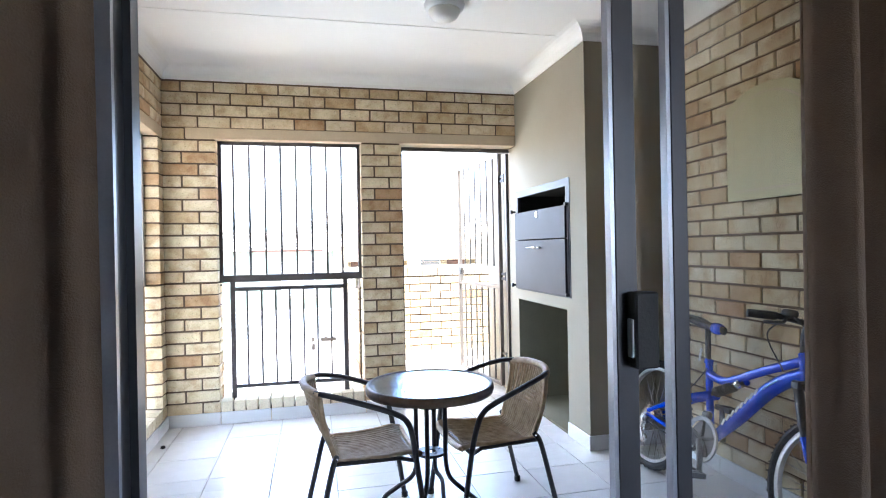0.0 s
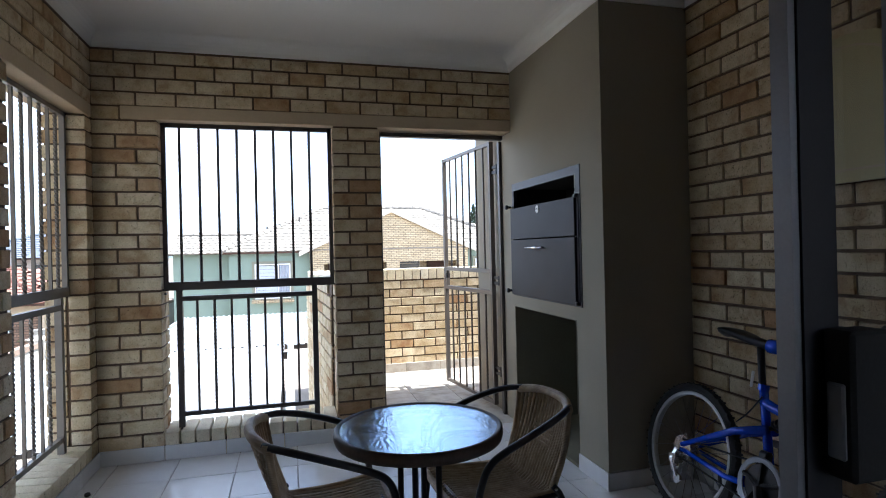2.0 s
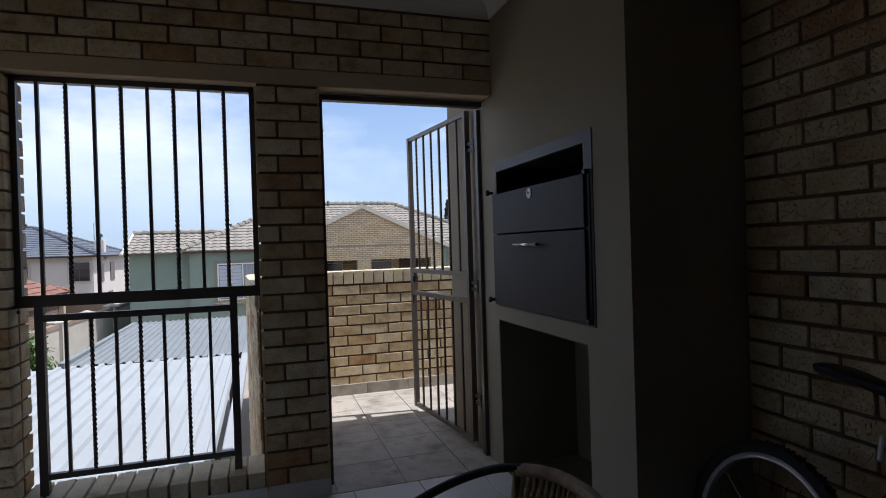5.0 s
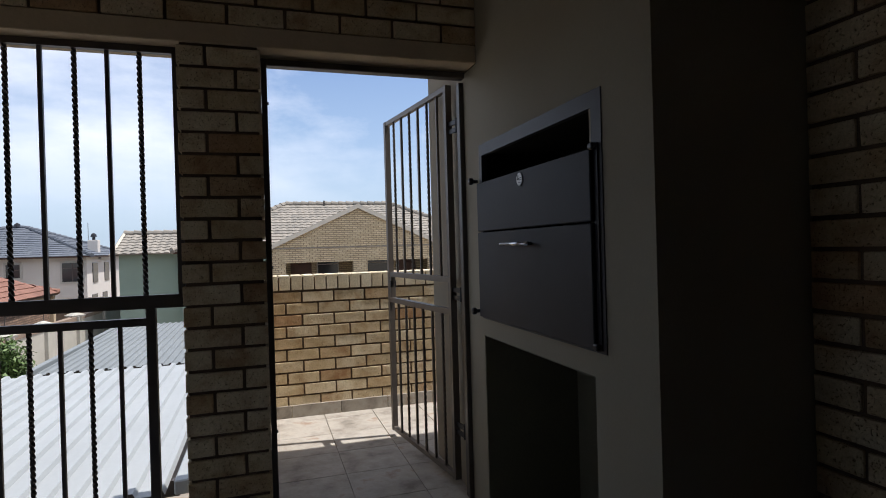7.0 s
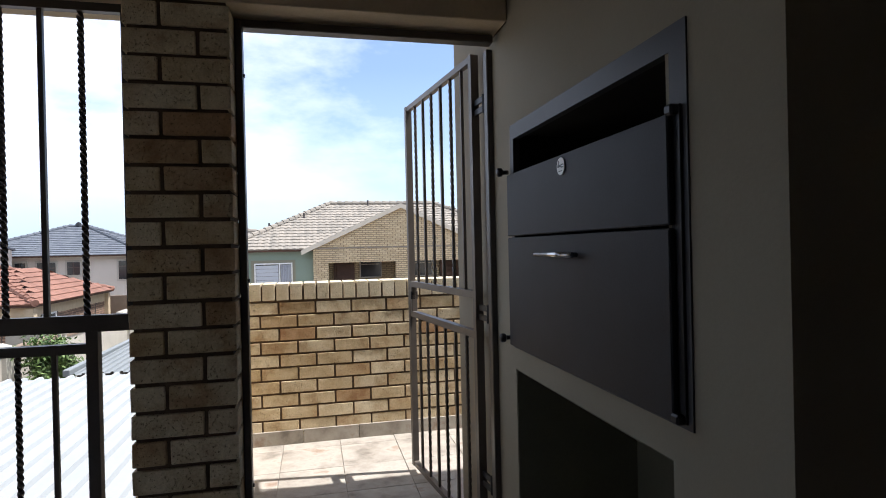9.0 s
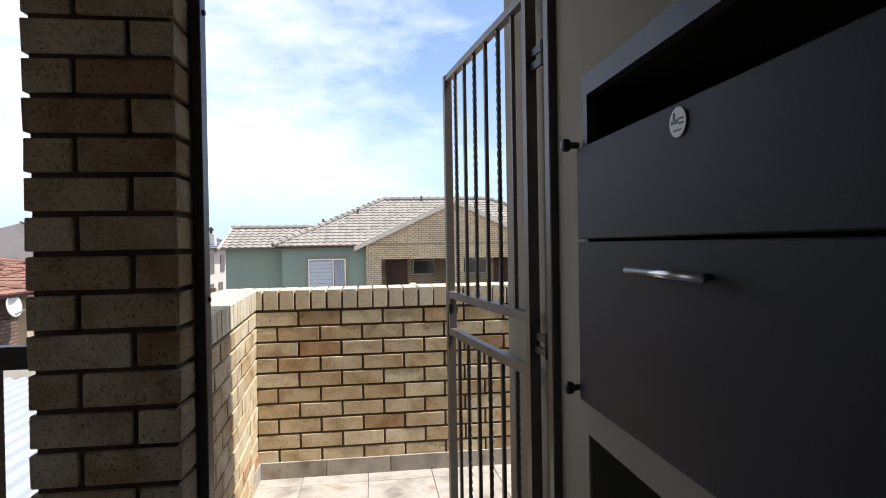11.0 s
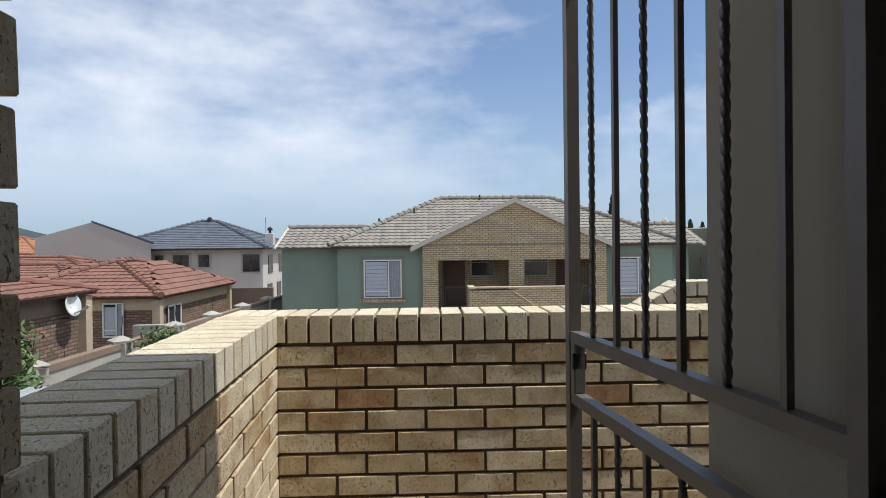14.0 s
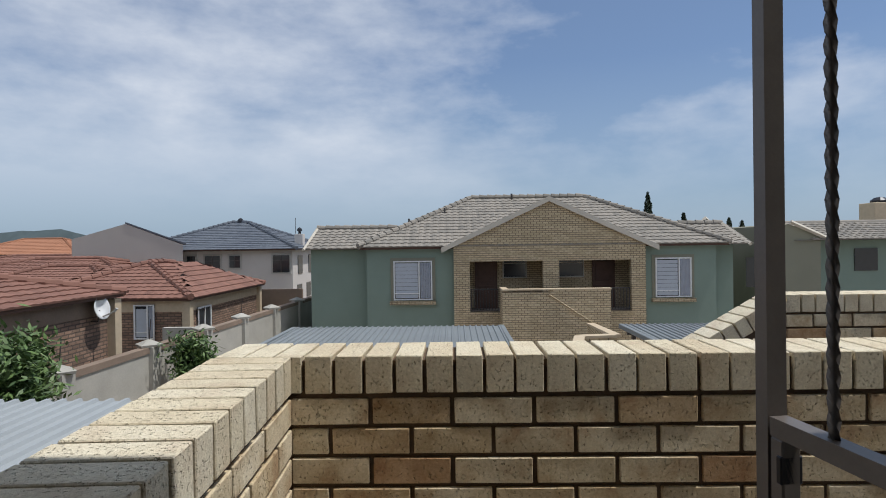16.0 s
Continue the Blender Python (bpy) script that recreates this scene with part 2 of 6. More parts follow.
def tile_material():
    """White glazed floor tile, each a touch different."""
    m, n, l, b = nodes_of("white_glazed_tile", 0.16, 0, 0.5)
    rnd = n.new("ShaderNodeObjectInfo").outputs["Random"]
    c = ramp_of(n, l, rnd, [(0.0, (0.66, 0.665, 0.68)), (1.0, (0.72, 0.725, 0.735))])
    cl = noise_of(n, l, 9.0, 5)
    c = mix_of(n, l, 0.4, c, ramp_of(n, l, cl, [(0.3, (0.86, 0.86, 0.87)), (0.7, (1, 1, 1))]), "MULTIPLY")
    l.new(c, b.inputs["Base Color"])
    rr = n.new("ShaderNodeMapRange")
    rr.inputs["To Min"].default_value, rr.inputs["To Max"].default_value = 0.10, 0.30
    l.new(cl, rr.inputs["Value"])
    l.new(rr.outputs["Result"], b.inputs["Roughness"])
    bump_of(n, l, b, noise_of(n, l, 14.0, 2), 0.03, 0.004)
    return m


def slate_material():
    """Mottled grey and rust stone-look tile."""
    m, n, l, b = nodes_of("mottled_slate_tile", 0.62, 0, 0.4)
    rnd = n.new("ShaderNodeObjectInfo").outputs["Random"]
    sc = n.new("ShaderNodeMath")
    sc.operation = "MULTIPLY"
    sc.inputs[1].default_value = 23.0
    l.new(rnd, sc.inputs[0])
    big = noise_of(n, l, 5.5, 7, 0.62, shift=sc.outputs["Value"])
    c = ramp_of(n, l, big, [(0.30, (0.20, 0.18, 0.155)), (0.42, (0.33, 0.30, 0.26)), (0.58, (0.43, 0.40, 0.355)), (0.70, (0.30, 0.22, 0.165))])
    l.new(c, b.inputs["Base Color"])
    bump_of(n, l, b, noise_of(n, l, 30.0, 6), 0.3, 0.006)
    return m


def glass_material(name, tint, rough=0.0, ripple=False, sheen=(1, 1, 1), fall=3.0, face=0.07):
    m, n, l, b = nodes_of(name, rough)
    gl = n.new("ShaderNodeBsdfGlossy")
    gl.inputs["Roughness"].default_value = 0.03 + rough
    gl.inputs["Color"].default_value = (*sheen, 1)
    tr = n.new("ShaderNodeBsdfTransparent")
    tr.inputs["Color"].default_value = (*tint, 1)
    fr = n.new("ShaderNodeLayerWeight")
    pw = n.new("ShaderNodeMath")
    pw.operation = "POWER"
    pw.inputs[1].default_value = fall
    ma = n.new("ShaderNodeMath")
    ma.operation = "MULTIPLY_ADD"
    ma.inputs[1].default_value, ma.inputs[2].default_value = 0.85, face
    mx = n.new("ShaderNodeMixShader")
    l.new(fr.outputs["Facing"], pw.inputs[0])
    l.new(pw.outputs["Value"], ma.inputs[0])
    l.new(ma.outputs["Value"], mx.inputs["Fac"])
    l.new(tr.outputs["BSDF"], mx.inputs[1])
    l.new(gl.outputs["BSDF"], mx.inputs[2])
    if ripple:
        bp = n.new("ShaderNodeBump")
        bp.inputs["Strength"].default_value, bp.inputs["Distance"].default_value = 0.24, 0.01
        l.new(noise_of(n, l, 75.0, 2, 0.5), bp.inputs["Height"])
        l.new(bp.outputs["Normal"], gl.inputs["Normal"])
        l.new(bp.outputs["Normal"], fr.inputs["Normal"])
    l.new(mx.outputs["Shader"], n["Material Output"].inputs["Surface"])
    return m


def wicker_material():
    m, n, l, b = nodes_of("brown_plastic_wicker", 0.5)
    w = n.new("ShaderNodeTexWave")
    w.wave_type, w.bands_direction = "BANDS", "Z"
    w.inputs["Scale"].default_value, w.inputs["Distortion"].default_value = 60.0, 1.0
    tc = n.new("ShaderNodeTexCoord")
    l.new(tc.outputs["Object"], w.inputs["Vector"])
    c = ramp_of(n, l, noise_of(n, l, 25.0, 4), [(0.3, (0.27, 0.185, 0.105)), (0.7, (0.46, 0.345, 0.215))])
    l.new(c, b.inputs["Base Color"])
    bump_of(n, l, b, w.outputs["Fac"], 0.3, 0.003)
    return m


def roof_material(name, a, b_, c_):
    m, n, l, b = nodes_of(name, 0.85, 0, 0.3)
    rnd = n.new("ShaderNodeNewGeometry").outputs["Random Per Island"]
    c = ramp_of(n, l, rnd, [(0.0, a), (0.5, b_), (1.0, c_)])
    c = mix_of(n, l, 0.4, c, ramp_of(n, l, noise_of(n, l, 1.4, 6), [(0.3, (0.7, 0.7, 0.7)), (0.7, (1.1, 1.1, 1.1))]), "MULTIPLY")
    l.new(c, b.inputs["Base Color"])
    bump_of(n, l, b, noise_of(n, l, 30.0, 3), 0.2, 0.01)
    return m


def bond_material(name, c1, c2, mortar, bw, bh, joint=0.010, squash=1.0):
    """Brickwork for walls that stay far off: courses run along local x or y and z."""
    m, n, l, b = nodes_of(name, 0.9, 0, 0.25)
    tc = n.new("ShaderNodeTexCoord")
    sp = n.new("ShaderNodeSeparateXYZ")
    cb = n.new("ShaderNodeCombineXYZ")
    ad = n.new("ShaderNodeMath")
    l.new(tc.outputs["Object"], sp.inputs["Vector"])
    l.new(sp.outputs["X"], ad.inputs[0])
    l.new(sp.outputs["Y"], ad.inputs[1])
    l.new(ad.outputs["Value"], cb.inputs["X"])
    l.new(sp.outputs["Z"], cb.inputs["Y"])
    t = n.new("ShaderNodeTexBrick")
    t.inputs["Scale"].default_value = 1.0
    t.inputs["Brick Width"].default_value, t.inputs["Row Height"].default_value = bw, bh
    t.inputs["Mortar Size"].default_value = joint
    t.inputs["Color1"].default_value, t.inputs["Color2"].default_value, t.inputs["Mortar"].default_value = (*c1, 1), (*c2, 1), (*mortar, 1)
    l.new(cb.outputs["Vector"], t.inputs["Vector"])
    c = mix_of(n, l, 0.5, t.outputs["Color"], ramp_of(n, l, noise_of(n, l, 3.5, 6), [(0.3, (0.7, 0.68, 0.66)), (0.7, (1.12, 1.1, 1.08))]), "MULTIPLY")
    l.new(c, b.inputs["Base Color"])
    inv = n.new("ShaderNodeMath")
    inv.operation = "SUBTRACT"
    inv.inputs[0].default_value = 1.0
    l.new(t.outputs["Fac"], inv.inputs[1])
    bump_of(n, l, b, inv.outputs["Value"], 0.6, 0.012)
    return m


M_TILE = tile_material()
M_SLATE = slate_material()
M_GLASS = glass_material("clear_door_glass", (0.955, 0.962, 0.96), face=0.045)
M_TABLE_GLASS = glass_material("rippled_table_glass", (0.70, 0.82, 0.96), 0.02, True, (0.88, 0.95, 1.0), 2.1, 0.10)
M_RATTAN_DARK = plain("dark_brown_rattan", (0.085, 0.055, 0.038), 0.5, vary=0.3, scale=30, grain=150, bump=0.35)
M_WICKER = wicker_material()
M_ROOF = roof_material("beige_grey_roof_tile", (0.25, 0.23, 0.20), (0.30, 0.27, 0.23), (0.215, 0.20, 0.175))
M_ROOF_RED = roof_material("terracotta_roof_tile", (0.225, 0.115, 0.085), (0.26, 0.135, 0.10), (0.195, 0.10, 0.075))
M_ROOF_SLATE = roof_material("blue_grey_roof_tile", (0.115, 0.13, 0.155), (0.135, 0.15, 0.175), (0.10, 0.115, 0.14))
M_HOUSE_BRICK = bond_material("far_buff_brickwork", (0.61, 0.505, 0.335), (0.50, 0.40, 0.255), (0.23, 0.18, 0.12), 0.232, 0.085, 0.012)
M_STONE = bond_material("brown_stone_cladding", (0.36, 0.235, 0.165), (0.20, 0.135, 0.10), (0.13, 0.10, 0.08), 0.26, 0.095, 0.016)

# ---- builders ----
BASE = {}


def thing(name, base, label="", category="", group="", kind=""):
    ob = new(name)
    ob.empty_display_size = 0.1
    ob.location = base
    BASE[ob.name] = Vector(base)
    return tagged(ob, label, category, group, kind)


def mesh_of(name, bm, material, smooth=False):
    me = bpy.data.meshes.new(name)
    bm.to_mesh(me)
    bm.free()
    me.materials.append(material)
    if smooth:
        for p in me.polygons:
            p.use_smooth = True
    return me


def part(name, bm, material, parent, label="", smooth=False):
    """One mesh object under a thing or a part; bm is in the thing's own world place."""
    bmesh.ops.translate(bm, verts=bm.verts, vec=-BASE[parent.name])
    ob = new(name, mesh_of(name, bm, material, smooth))
    ob.parent = parent
    BASE[ob.name] = BASE[parent.name].copy()
    return tagged(ob, label)


def solid(name, bm, material, label="", category="", group="", kind="", smooth=False):
    """A thing or piece of the setting that is one mesh of its own."""
    ob = new(name, mesh_of(name, bm, material, smooth))
    BASE[ob.name] = Vector((0, 0, 0))
    return tagged(ob, label, category, group, kind)


def add_box(bm, x0, x1, y0, y1, z0, z1, bevel=0.0):
    vs = [bm.verts.new((x, y, z)) for x in (x0, x1) for y in (y0, y1) for z in (z0, z1)]
    fs = [bm.faces.new([vs[i] for i in q]) for q in ((0, 1, 3, 2), (4, 6, 7, 5), (0, 4, 5, 1), (2, 3, 7, 6), (0, 2, 6, 4), (1, 5, 7, 3))]
    if bevel:
        es = list({e for f in fs for e in f.edges})
        bmesh.ops.bevel(bm, geom=es, offset=bevel, segments=1, affect="EDGES")
    return vs


def box(*a, bevel=0.0):
    bm = bmesh.new()
    add_box(bm, *a, bevel=bevel)
    return bm


def add_tube(bm, pts, r, n=8, closed=False, cap=True):
    """A round tube along a line of points."""
    pts = [Vector(p) for p in pts]
    rings = []
    k = len(pts)
    prev = None
    for i, p in enumerate(pts):
        a = pts[(i - 1) % k] if closed or i else p
        c = pts[(i + 1) % k] if closed or i < k - 1 else p
        d = (c - a).normalized()
        up = prev if prev is not None else (Vector((0, 0, 1)) if abs(d.z) < 0.9 else Vector((1, 0, 0)))
        s = d.cross(up).normalized()
        u = s.cross(d).normalized()
        prev = u
        rr = r[i] if isinstance(r, (list, tuple)) else r
        rings.append([bm.verts.new(p + (s * math.cos(2 * math.pi * j / n) + u * math.sin(2 * math.pi * j / n)) * rr) for j in range(n)])
    for i in range(k if closed else k - 1):
        a, b = rings[i], rings[(i + 1) % k]
        for j in range(n):
            bm.faces.new((a[j], a[(j + 1) % n], b[(j + 1) % n], b[j]))
    if cap and not closed:
        bm.faces.new(list(reversed(rings[0])))
        bm.faces.new(rings[-1])


def tube(pts, r, n=8, closed=False):
    bm = bmesh.new()
    add_tube(bm, pts, r, n, closed)
    return bm


def smooth_line(pts, steps=6):
    """Catmull-Rom through the points."""
    pts = [Vector(p) for p in pts]
    ext = [pts[0] * 2 - pts[1]] + pts + [pts[-1] * 2 - pts[-2]]
    out = []
    for i in range(1, len(ext) - 2):
        a, b, c, d = ext[i - 1:i + 3]
        for k in range(steps):
            t = k / steps
            out.append(0.5 * (2 * b + (c - a) * t + (2 * a - 5 * b + 4 * c - d) * t * t + (3 * b - a - 3 * c + d) * t ** 3))
    out.append(pts[-1])
    return out


def bar(p, q, w, twist=0.0, d=None):
    """A square bar from p to q, twisted by so many turns a metre."""
    p, q = Vector(p), Vector(q)
    ax = q - p
    length = ax.length
    ax.normalize()
    up = Vector((0, 0, 1)) if abs(ax.z) < 0.9 else Vector((1, 0, 0))
    s = ax.cross(up).normalized()
    u = s.cross(ax).normalized()
    steps = max(1, int(length * twist * 8)) if twist else 1
    bm = bmesh.new()
    rings = []
    hd = (d or w) / 2
    for i in range(steps + 1):
        f = i / steps
        turn = 2 * math.pi * twist * length * f
        ring = []
        for cx, cy in ((-1, -1), (1, -1), (1, 1), (-1, 1)):
            x, y = cx * w / 2, cy * hd
            xx, yy = x * math.cos(turn) - y * math.sin(turn), x * math.sin(turn) + y * math.cos(turn)
            ring.append(bm.verts.new(p + ax * length * f + (s * xx + u * yy)))
        rings.append(ring)
    for a, b in zip(rings, rings[1:]):
        for j in range(4):
            bm.faces.new((a[j], a[(j + 1) % 4], b[(j + 1) % 4], b[j]))
    bm.faces.new(list(reversed(rings[0])))
    bm.faces.new(rings[-1])
    return bm


def add_lathe(bm, profile, centre, axis="z", n=24):
    c = Vector(centre)
    rings = []
    for r, h in profile:
        ring = []
        for j in range(n):
            a = 2 * math.pi * j / n
            x, y = r * math.cos(a), r * math.sin(a)
            v = {"z": (x, y, h), "x": (h, x, y), "y": (x, h, y)}[axis]
            ring.append(bm.verts.new(c + Vector(v)))
        rings.append(ring)
    for a, b in zip(rings, rings[1:]):
        for j in range(n):
            bm.faces.new((a[j], a[(j + 1) % n], b[(j + 1) % n], b[j]))
    if profile[0] != profile[-1]:
        bm.faces.new(list(reversed(rings[0])))
        bm.faces.new(rings[-1])
    bmesh.ops.recalc_face_normals(bm, faces=bm.faces)


def lathe(profile, centre, axis="z", n=24):
    bm = bmesh.new()
    add_lathe(bm, profile, centre, axis, n)
    return bm


# ---- masonry ----
COURSE, MODULE, JOINT = 0.085, 0.232, 0.0125
BRICKS = {}
rnd = random.Random(7)


def brick_mesh(a, b, c, material):
    """A brick a long, b deep, c high about its middle, with worn edges; three shapes of each."""
    key = (round(a, 3), round(b, 3), round(c, 3), material.name, rnd.randrange(3))
    if key not in BRICKS:
        bm = bmesh.new()
        add_box(bm, -a / 2, a / 2, -b / 2, b / 2, -c / 2, c / 2)
        for v in bm.verts:
            v.co += Vector((rnd.uniform(-1, 1), rnd.uniform(-1, 1), rnd.uniform(-1, 1))) * 0.0012
        bmesh.ops.bevel(bm, geom=list(bm.edges), offset=0.0024, segments=1, affect="EDGES")
        BRICKS[key] = mesh_of("brick", bm, material)
    return BRICKS[key]


def put_brick(parent, centre, u, n, dims, material=M_BRICK):
    """A brick whose length runs along u and whose depth runs along n."""
    u, n = Vector(u).normalized(), Vector(n).normalized()
    w = u.cross(n)
    m = Matrix((u, n, w)).transposed().to_4x4()
    m.translation = Vector(centre) - BASE[parent.name] + n * rnd.uniform(-0.0015, 0.0015)
    ob = new("brick", brick_mesh(*dims, material))
    ob.parent = parent
    ob.matrix_basis = m @ pose(0, 0, 0, 0, rnd.uniform(-0.25, 0.25), rnd.uniform(-0.2, 0.2))
    return ob


def lay(parent, origin, u, n, length, z0, z1, holes=(), shift=0.0, depth=0.102, module=MODULE):
    """Running bond on the face through origin that looks along n; holes are (u0, u1, za, zb)."""
    o, u, n = Vector(origin), Vector(u), Vector(n)
    k = 0
    while z0 + k * COURSE < z1 - 0.03:
        za = z0 + k * COURSE
        zb = min(za + COURSE - JOINT, z1)
        zm = (za + zb) / 2
        spans = [(0.0, length)]
        for h0, h1, ha, hb in holes:
            if ha < zm < hb:
                spans = [s for a, b in spans for s in ((a, min(b, h0)), (max(a, h1), b)) if s[1] - s[0] > 0.02]
        first = shift + (module / 2 if k % 2 else 0.0)
        for a, b in spans:
            run = []
            j = math.floor((a - first) / module)
            while first + j * module < b:
                p, q = max(a, first + j * module), min(b, first + (j + 1) * module - JOINT)
                if q - p > 0.001:
                    run.append([p, q])
                j += 1
            if len(run) > 1 and run[0][1] - run[0][0] < 0.05:
                run[1][0] = run[0][0]
                run.pop(0)
            if len(run) > 1 and run[-1][1] - run[-1][0] < 0.05:
                run[-2][1] = run[-1][1]
                run.pop()
            for p, q in run:
                put_brick(parent, o + u * ((p + q) / 2) + Vector((0, 0, zm)) - n * (depth / 2), u, n, (q - p, depth, zb - za))
        k += 1


def rowlock(parent, start, u, n, count, size, pitch=0.0857):
    """A row of bricks on edge: each is pitch wide along u, and lies along n."""
    s, u = Vector(start), Vector(u)
    for i in range(count):
        put_brick(parent, s + u * pitch * (i + 0.5), n, u, (size[0], pitch - 0.010, size[1]), M_COPING)


def wall_core(name, boxes, material=M_MORTAR):
    bm = bmesh.new()
    for b in boxes:
        add_box(bm, *b)
    return solid(name, bm, material, kind="structure")

# ---- large structure: the covered patio ----
XL, XR, YB, YD, CEIL = -0.648, 2.48, 4.36, 1.17, 2.54
XB, YBR = 1.972, 3.165
WIN = (-0.295, 0.733, 0.165, 2.04)
DOOR = (1.043, 1.955, 0.0, 2.035)
T = 0.22
R = 0.011
PO = 0.614

floor_slab = solid("floor", box(XL - 0.3, XR + 0.3, YD - 0.1, YB, -0.25, -0.006), M_GROUT, kind="structure")

north = wall_core("wall_north", [
    (XL - T, WIN[0] - R, YB + R, YB + T - R, -0.3, 2.62),
    (WIN[0] - R, WIN[1] + R, YB + R, YB + T - R, -0.3, 0.085),
    (WIN[1] + R, DOOR[0] - R, YB + R, YB + T - R, -0.3, 2.62),
    (WIN[0] - R, WIN[1] + R, YB + R, YB + T - R, 2.122, 2.62),
    (DOOR[0] - R, 2.72, YB + R, YB + T - R, 2.122, 2.62),
    (DOOR[1] + 0.03, 2.72, YB + R, YB + T - 0.004, -0.3, 2.122)])
solid("door_reveal", box(XB, DOOR[1] + 0.04, YB + R, YB + T, 0, 2.04), M_TAUPE, kind="structure")
lintel_n = box(-0.497, XB - 0.002, YB - 0.001, YB + T + 0.001, 2.041, 2.121, bevel=0.004)
solid("lintel_north", lintel_n, M_LINTEL, kind="structure")

west = wall_core("wall_west", [
    (XL - T + R, XL - R, YD, 3.342 - R, -0.3, 2.62),
    (XL - T + R, XL - R, 3.342 - R, 4.256 + R, -0.3, 0.085),
    (XL - T + R, XL - R, 4.256 + R, YB + R, -0.3, 2.62),
    (XL - T + R, XL - R, 3.342 - R, 4.256 + R, 2.122, 2.62)])
solid("lintel_west", box(XL - T - 0.001, XL + 0.001, 3.228, YB - 0.002, 2.041, 2.121, bevel=0.004), M_LINTEL, kind="structure")

east = wall_core("wall_east", [(XR + R, XR + T, YD, YBR, -0.3, 2.62)])

# chimney breast with the hole of the braai and the wood niche below it
bm = bmesh.new()
add_box(bm, XB, XR + T, YBR, 3.456, 0, CEIL)
add_box(bm, XB, XR + T, 4.345, YB + R, 0, CEIL)
add_box(bm, XB, XR + T, 3.456, 4.345, 1.645, CEIL)
add_box(bm, XB, XR + T, 3.456, 4.345, 0.817, 0.905)
add_box(bm, 2.44, XR + T, 3.456, 4.345, 0, 0.817)
add_box(bm, 2.40, XR + T, 3.456, 4.345, 0.905, 1.645)
solid("wall_breast", bm, M_TAUPE, kind="structure")
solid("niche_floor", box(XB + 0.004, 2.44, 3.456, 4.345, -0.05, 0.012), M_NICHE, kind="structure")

# thin dark skins added on the niche's inner faces to paint its shade
solid("niche_shade_lining", (lambda b: [add_box(b, *v) for v in (
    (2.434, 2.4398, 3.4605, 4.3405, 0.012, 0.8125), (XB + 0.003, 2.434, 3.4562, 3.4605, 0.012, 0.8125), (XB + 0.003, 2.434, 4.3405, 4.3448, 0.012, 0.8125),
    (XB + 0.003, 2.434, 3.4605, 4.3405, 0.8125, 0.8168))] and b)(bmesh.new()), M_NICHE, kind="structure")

# ceiling, its joint strip and the cove cornice
solid("ceiling", box(XL - T, XR + T, YD - 0.1, YB + 0.1, CEIL, CEIL + 0.06), M_CEIL, kind="structure")
solid("ceiling_strip", box(XL, XB + 0.4, 3.33, 3.35, CEIL - 0.003, CEIL, bevel=0.001), M_CEIL, kind="structure")


def cornice(p, q, inward, mitre=(0, 0), joint=True):
    """A plaster cove from p to q along a wall's top; inward points into the room; mitre lengthens the ends round a corner."""
    p, q, inward = Vector(p), Vector(q), Vector(inward)
    bm = bmesh.new()
    prof = [(0.0, 0.0), (0.0, -0.085), (0.006, -0.085)]
    for i in range(7):
        a = math.pi / 2 * i / 6
        prof.append((0.008 + 0.090 * (1 - math.cos(a)), -0.083 + 0.0822 * math.sin(a)))
    prof += [(0.104, -0.0004), (0.104, 0.0)]
    d = (q - p).normalized()
    rings = [[bm.verts.new(o + inward * a + d * a * k + Vector((0, 0, CEIL + b))) for a, b in prof] for o, k in ((p, -mitre[0]), (q, mitre[1]))]
    k = len(prof)
    for j in range(k):
        bm.faces.new((rings[0][j], rings[0][(j + 1) % k], rings[1][(j + 1) % k], rings[1][j]))
    bm.faces.new(rings[0])
    bm.faces.new(list(reversed(rings[1])))
    bmesh.ops.recalc_face_normals(bm, faces=bm.faces)
    if joint:
        ex, ey = (0.004, 0.0) if abs(d.y) > 0.5 else (0.0, 0.004)
        strip = box(min(p.x, q.x) - ex, max(p.x, q.x) + ex, min(p.y, q.y) - ey, max(p.y, q.y) + ey, CEIL - 0.097, CEIL - 0.0851)
        solid("cornice_joint", strip, M_MORTAR, kind="structure")
    return solid("cornice", bm, M_CEIL, kind="structure")


cornice((XL, YB, 0), (XB, YB, 0), (0, -1, 0))
cornice((XL + 0.001, YD, 0), (XL + 0.001, YB, 0), (1, 0, 0))
cornice((XB, YB, 0), (XB, YBR, 0), (-1, 0, 0), (0, 1), False)
cornice((XB, YBR, 0), (XR, YBR, 0), (0, -1, 0), (1, 0), False)
cornice((XR - 0.001, YBR, 0), (XR - 0.001, YD, 0), (-1, 0, 0))

# the room that the walk starts in, closed round but for one opening
# opening added in the unseen back wall to brighten the door and curtains
ROOM = [(-1.7, -1.6, -2.5, 1.15, -0.1, 2.6), (3.2, 3.3, -2.5, 1.15, -0.1, 2.6), (-1.7, 1.8, -2.6, -2.5, -0.1, 2.6), (3.1, 3.3, -2.6, -2.5, -0.1, 2.6),
        (1.8, 3.1, -2.6, -2.5, -0.1, 0.7), (1.8, 3.1, -2.6, -2.5, 2.2, 2.6)]
solid("wall_room", (lambda b: [add_box(b, *v) for v in ROOM] and b)(bmesh.new()), M_ROOM, kind="structure")
solid("floor_room", box(-1.7, 3.3, -2.6, 1.07, -0.25, -0.006), M_SLATE, kind="structure")
solid("ceiling_room", box(-1.7, 3.3, -2.6, 1.07, 2.54, 2.62), M_CEIL, kind="structure")
bm = bmesh.new()
add_box(bm, -1.7, 0.023, 1.07, 1.29, -0.1, 2.6)
add_box(bm, 1.905, 3.3, 1.07, 1.29, -0.1, 2.6)
